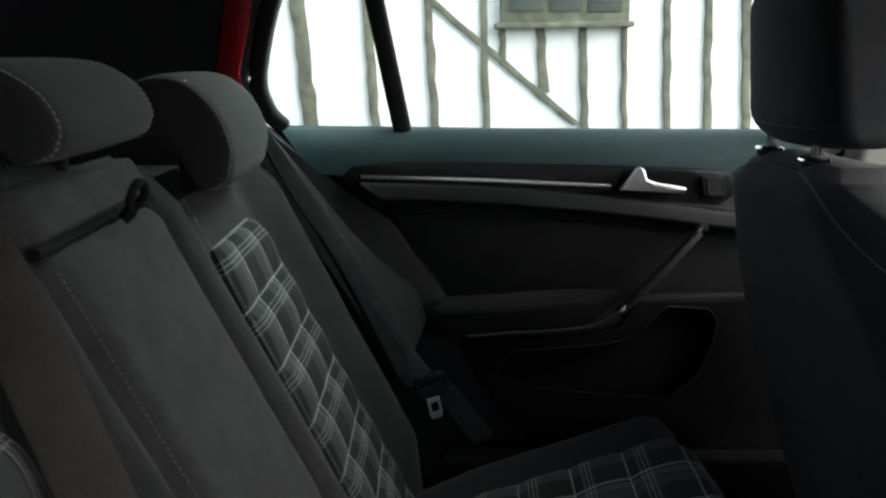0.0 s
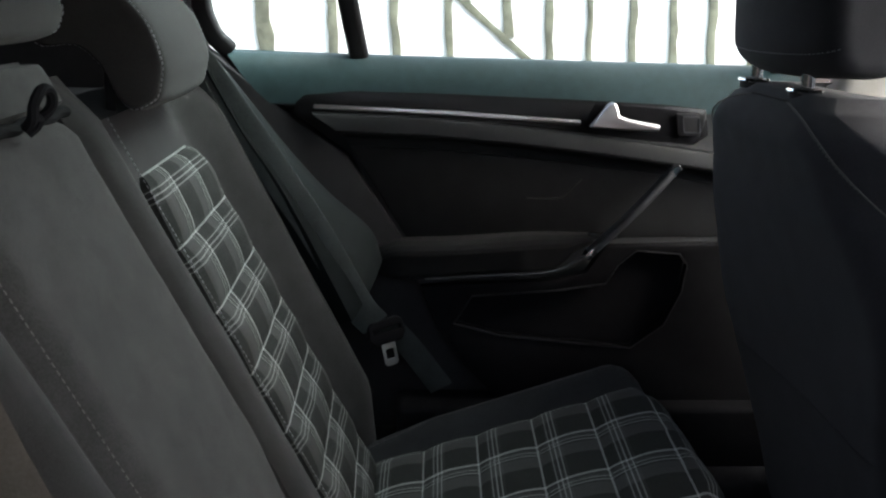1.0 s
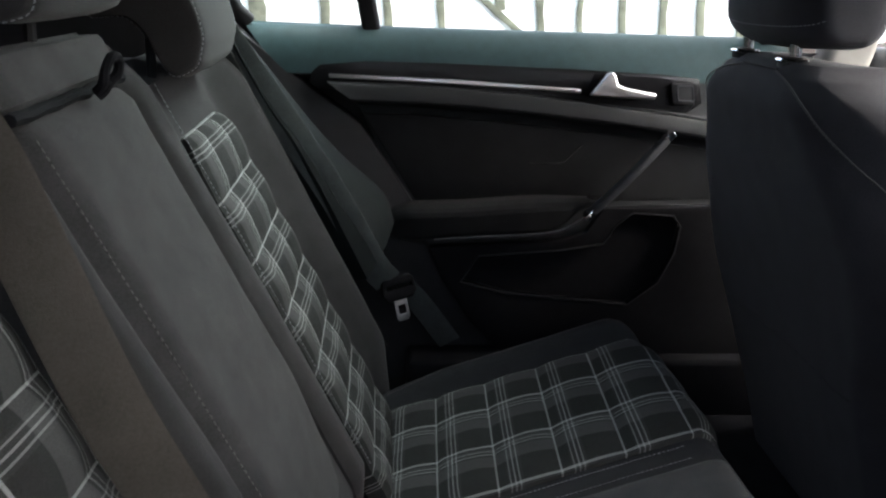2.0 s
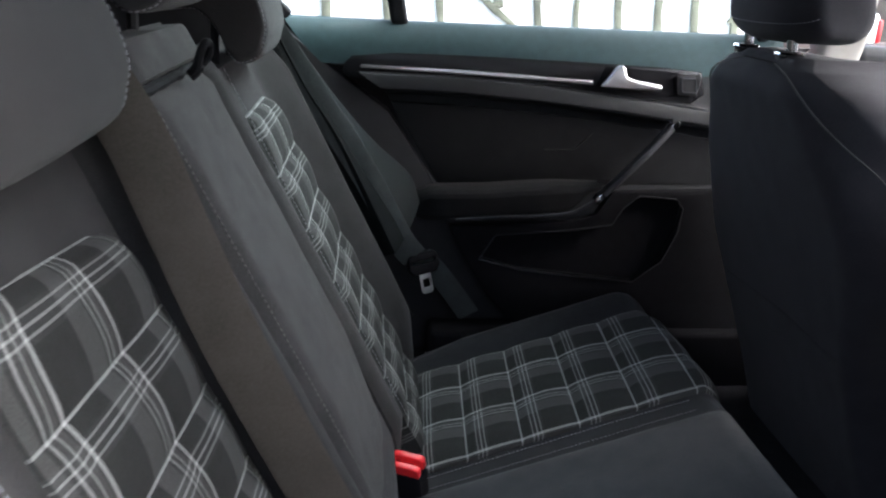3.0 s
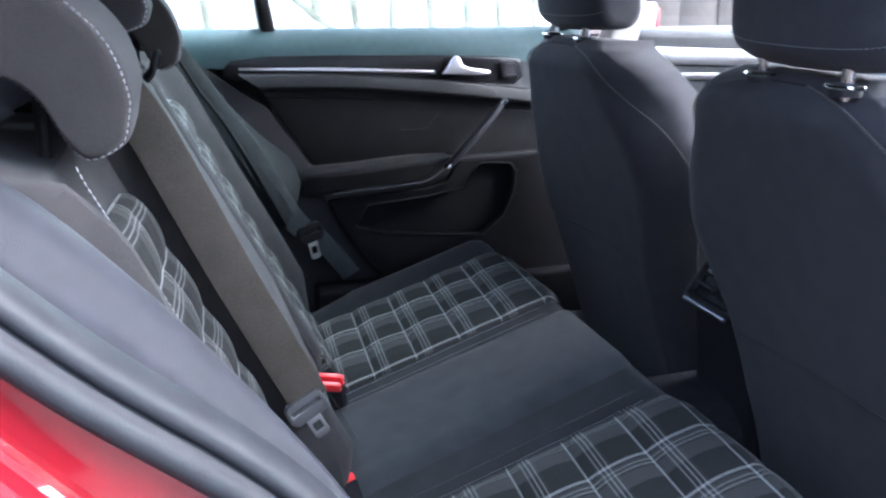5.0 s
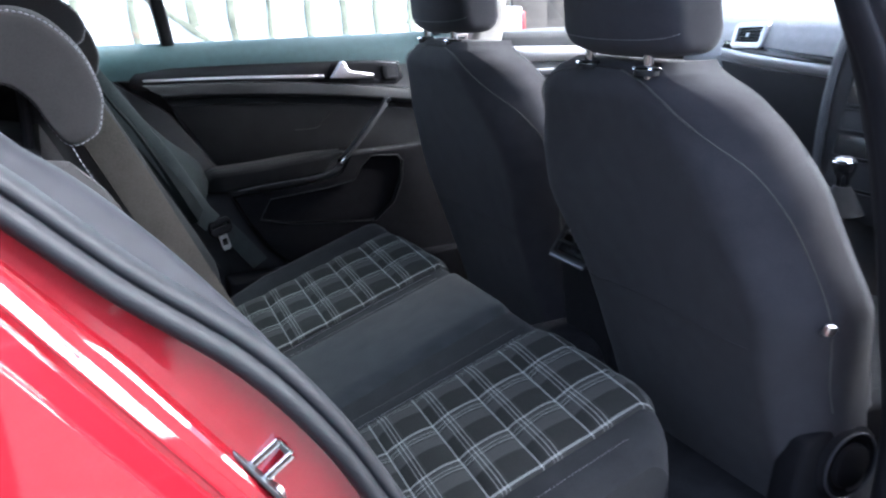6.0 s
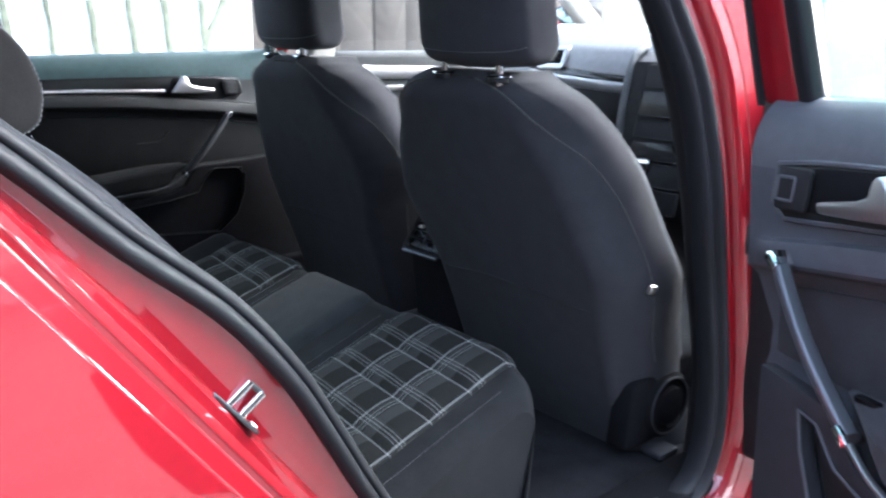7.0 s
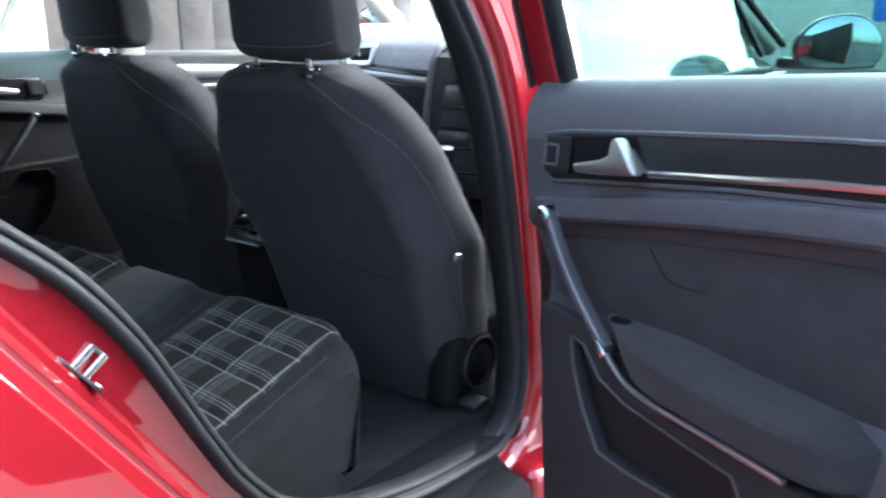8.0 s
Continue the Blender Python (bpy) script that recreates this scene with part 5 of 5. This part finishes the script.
    fr([(XF - 0.04 + fs, y(lean(0.96) - fi), 0.96), (XF - 0.06 + fs, y(lean(1.1) - fi), 1.1), (XF - 0.09 + fs, y(lean(1.25) - fi), 1.25), (XF - 0.115 + fs, y(lean(1.36) - fi), 1.36)], fw, RUBBER, "front_channel", "", fd)
    fr([(XF - 0.085, y(lean(1.36)), 1.36), (0.25, y(lean(1.38)), 1.38), (0.0, y(lean(1.36)), 1.36), (-0.18, y(lean(1.31)), 1.31)], 0.024, HARD, "top_frame")
    fr([(-0.18, y(lean(1.31)), 1.31), (-0.25, y(lean(1.2)), 1.2), (-0.295, y(lean(1.06)), 1.06), (-0.285, y(lean(1.0)), 0.995), (-0.26, y(lean(0.965)), 0.965)], 0.014, HARD, "rear_frame")
    fr([(-0.045, y(lean(0.95)), 0.95), (-0.09, y(lean(1.18)), 1.18), (-0.12, y(lean(1.34)), 1.34)], 0.016, HARD, "divider", "black quarter-light bar")
    pane = P("window_pane", sheet(lambda u, v: (-0.05 - 0.07 * v + (XF - 0.03 - 0.07 * v + 0.05 + 0.07 * v) * u, y(lean(0.955 + 0.40 * v) + 0.004), 0.955 + 0.41 * v), 4, 4, (0, s * 0.004, 0)), GLASS if s > 0 else NEARGLASS, "tinted window glass")
    q = P("quarter_pane", slab([(-0.05, 0.96), (-0.12, 1.34), (-0.18, 1.31), (-0.25, 1.2), (-0.295, 1.06), (-0.27, 0.96)], 0.0, 0.004, lambda a, b, d: (a, y(lean(b) + d), b), 0), GLASS, "tinted quarter light")
    door.matrix_world = pose(hinge[0], hinge[1], 0.85) @ pose(0, 0, 0, 0, 0, angle) @ pose(0, 0, 0, 0, rise, 0) @ pose(0, 0, -0.5)
    return door
rear_door(1, (0.72, CY + 0.80), 0, 0, 0.70, "closed rear door with black panel and tinted window")
rear_door(-1, (0.625, -0.30), 64.6, 4.1, 0.562, "open rear door, red outside with black panel")
# ---- belts, buckles, striker and other small things ----
def strap(name, line, width, across, parent, material, label=""):
    """A woven strap along a line; across: the direction of its width."""
    line = [Vector(p) for p in line]
    rings = []
    for i, p in enumerate(line):
        t = (line[min(i + 1, len(line) - 1)] - line[max(i - 1, 0)]).normalized()
        a = across[i] if isinstance(across, list) else across
        a = (Vector(a) - t * t.dot(Vector(a))).normalized()
        n = t.cross(a)
        w = width / 2
        rings.append([p + a * x + n * z for x, z in ((-w, 0), (-w * 0.9, 0.0012), (0, 0.0007), (w * 0.9, 0.0012), (w, 0), (w * 0.9, -0.0012), (-w * 0.9, -0.0012))])
    return part(name, loft(rings), material, parent, label)

def tongue(parent, at, turn, size=1.0, shell=None):
    """The black guide and bright tongue of a belt, hanging on its strap."""
    m = Matrix.Translation(at) @ turn @ Matrix.Scale(size, 4)
    part("guide", moved(slab([(-0.032, 0.0), (-0.03, 0.022), (-0.024, 0.028), (0.024, 0.028), (0.03, 0.022), (0.032, 0.0), (0.024, -0.012), (-0.024, -0.012)], -0.006, 0.006, lambda a, b, d: (a, b, d), 0.003, [(-0.024, 0.008), (-0.024, 0.014), (0.024, 0.014), (0.024, 0.008)]), m), shell or DULL, parent, "plastic belt guide")
    part("latch_plate", moved(slab([(-0.012, -0.01), (0.012, -0.01), (0.012, -0.045), (0.008, -0.05), (-0.008, -0.05), (-0.012, -0.045)], -0.0012, 0.0012, lambda a, b, d: (a, b, d), 0.0005, [(-0.007, -0.022), (0.007, -0.022), (0.007, -0.038), (-0.007, -0.038)]), m), DIMSATIN, parent, "bright steel tongue")

fb = thing("seat_belt", (-0.25, 1.34, 0.97), "dark grey woven belt hanging beside the far seat", "seat belt", "rear belts")
rel = lambda o, pts: [Vector(p) - o.location for p in pts]
strap("webbing", rel(fb, smooth_line([(-0.292, 1.295, 0.99), (-0.259, 1.305, 0.941), (-0.209, 1.306, 0.867), (-0.161, 1.308, 0.794), (-0.104, 1.312, 0.704), (-0.042, 1.322, 0.588), (-0.014, 1.332, 0.550)])), 0.050, (0.75, 0.1, 0.62), fb, TEALWEB)
strap("anchor_webbing", rel(fb, smooth_line([(0.0, 1.36, 0.545), (0.04, 1.37, 0.50), (0.10, 1.37, 0.42)])), 0.046, (0.85, -0.3, 0.5), fb, TEALWEB)
tongue(fb, Vector((0.005, 1.338, 0.528)) - fb.location, pose(0, 0, 0, 78, 0, 22) @ pose(0, 0, 0, 0, 0, 8))
nb = thing("seat_belt", (-0.29, 0.54, 0.95), "taupe woven belt lying down the backrest", "seat belt", "rear belts")
NEAR_STRAP = [(-0.322, 0.547, 0.969), (-0.289, 0.530, 0.922), (-0.259, 0.513, 0.861), (-0.2145, 0.496, 0.763), (-0.1645, 0.498, 0.654), (-0.1325, 0.503, 0.586), (-0.125, 0.505, 0.567)]
strap("webbing", rel(nb, smooth_line(NEAR_STRAP, 4)), 0.050, (0.86, 0.15, 0.47), nb, WEB)
hang = Vector((-0.45, -0.06, 0.89)).normalized()
over = (Vector((0.86, 0.15, 0.47)) - hang * hang.dot(Vector((0.86, 0.15, 0.47)))).normalized()
NEAR_TURN = Matrix((over, hang, over.cross(hang))).transposed().to_4x4()
tongue(nb, Vector((-0.126, 0.503, 0.553)) - nb.location, NEAR_TURN, 0.84, GUIDEGREY)

def buckle(at, turn, label):
    bk = thing("belt_buckle", at, label, "buckle", "belt buckles")
    part("case", moved(slab(rounded(0.021, 0.04, 0.007, 3), -0.011, 0.011, lambda a, b, d: (a, d, b - 0.02), 0.004), turn), DULL, bk, "black buckle case")
    for d0, d1, up in ((-0.0105, -0.0025, 0.010), (0.0025, 0.0105, 0.013)):
        part("button", moved(slab([(-0.019, 0.0), (0.019, 0.0), (0.019, up), (0.014, up + 0.002), (-0.014, up + 0.002), (-0.019, up)], d0, d1, lambda a, b, d: (a, d, b + 0.017), 0.0015), turn), REDPLASTIC, bk, "red release button")
    return bk
buckle((-0.041, 0.868, 0.379), pose(0, 0, 0, 15, 0, -25) @ Matrix.Scale(1.3, 4), "red seat belt buckle between cushion and backrest")
buckle((-0.070, 0.575, 0.372), pose(0, 0, 0, -30, 0, 30), "red seat belt buckle beside the tartan cushion")

# cord loop for folding the backrest
cord = thing("pull_loop", (-0.291, 0.752, 0.951), "black fabric pull loop on the backrest", "strap")
part("loop", tube(smooth_line([(0.004, 0.010, -0.008), (0.018, 0.016, 0.006), (0.022, 0.010, 0.020), (0.020, -0.002, 0.023), (0.016, -0.010, 0.012), (0.012, -0.006, 0.0), (0.004, 0.0, -0.008)]), 0.0046, 8, Vector((1, 0, 0.1))), DULL, cord)
part("knot", tube(smooth_line([(0.002, 0.004, -0.012), (0.008, 0.006, -0.007), (0.012, 0.004, 0.0)], 4), 0.0058, 8, Vector((0, 1, 0))), DULL, cord)

# door striker on the jamb
st = thing("door_striker", (-0.2225, -0.0265, 0.680), "bright steel door striker bolted to the red jamb", "striker")
slant = Vector((0.55, -0.30, -0.74)).normalized()
inw = Vector((0.76, -0.10, 0.62)).normalized()
inw = (inw - slant * inw.dot(slant)).normalized()
side = slant.cross(inw).normalized()
def strike(a, b, c):
    """a along the jamb, b across it, c off it."""
    return slant * a + side * b + inw * c
part("plate", slab(rounded(0.034, 0.011, 0.010, 5), 0.0, 0.004, lambda a, b, d: strike(a, b, d), 0.001), DARKSTEEL, st, "dark striker plate")
for k in (-1, 1):
    part("post", sweep([strike(k * 0.0085, 0, c) for c in (0.0, 0.015, 0.028, 0.034)], rounded(0.0042, 0.0042, 0.0026, 3), side), CHROME, st, "bright steel post")
part("bridge", sweep([strike(a, 0, 0.0325) for a in (-0.0085, 0.0, 0.0085)], rounded(0.0028, 0.0028, 0.0016, 3), side), DARKSTEEL, st)
for k in (-1, 1):
    part("bolt", loft([[strike(k * 0.025 + r * math.cos(a), r * math.sin(a), c) for a in [2 * math.pi * i / 12 for i in range(12)]] for r, c in ((0.0055, 0.004), (0.0055, 0.0055), (0.0045, 0.0065), (0.003, 0.005))]), SATIN, st)

# pale rendered wall across the yard
yard = part("yard_wall", box(44, 0.3, 4.2, pose(22, -9.0, 2.1), 0.02), GREYRENDER, None)
tagged(yard, "pale grey rendered wall across the yard", "wall", kind="structure")

# added dark board fence, out of view, blocking low light behind the car
fence = thing("light_block_fence", (-2.3, 0.0, 0), "added unseen dark board fence keeping low light out of the car", "fence")
for k in range(34):
    part("board", box(0.03, 0.29, 1.75, pose(0.012 * (k % 2), -5.0 + 0.3 * k, 0.875), 0.006), BROWN, fence)
for k in range(8):
    part("board", box(0.29, 0.03, 1.75, pose(0.15 + 0.3 * k, -2.15 + 0.012 * (k % 2), 0.875), 0.006), BROWN, fence)

# rendered wall closing the yard ahead of the car
ahead = part("end_wall", box(0.3, 20, 1.8, pose(17, -1.0, 0.9), 0.02), BEIGE, None)
tagged(ahead, "pale beige rendered wall ahead of the car", "wall", kind="structure")
board = thing("blue_sign", (16.83, 2.5, 0.92), "plain blue sign board on the beige wall", "sign")
part("sign_panel", slab(rounded(0.34, 0.22, 0.03), -0.02, 0.0, lambda a, b, d: (d, a, 0.2 + b), 0.004), BLUE, board)
part("sign_edge", tube([Vector((-0.02, a, 0.2 + b)) for a, b in rounded(0.34, 0.22, 0.03) + rounded(0.34, 0.22, 0.03)[:1]], 0.012, 6, Vector((1, 0, 0))), WHITE, board, "white edge")
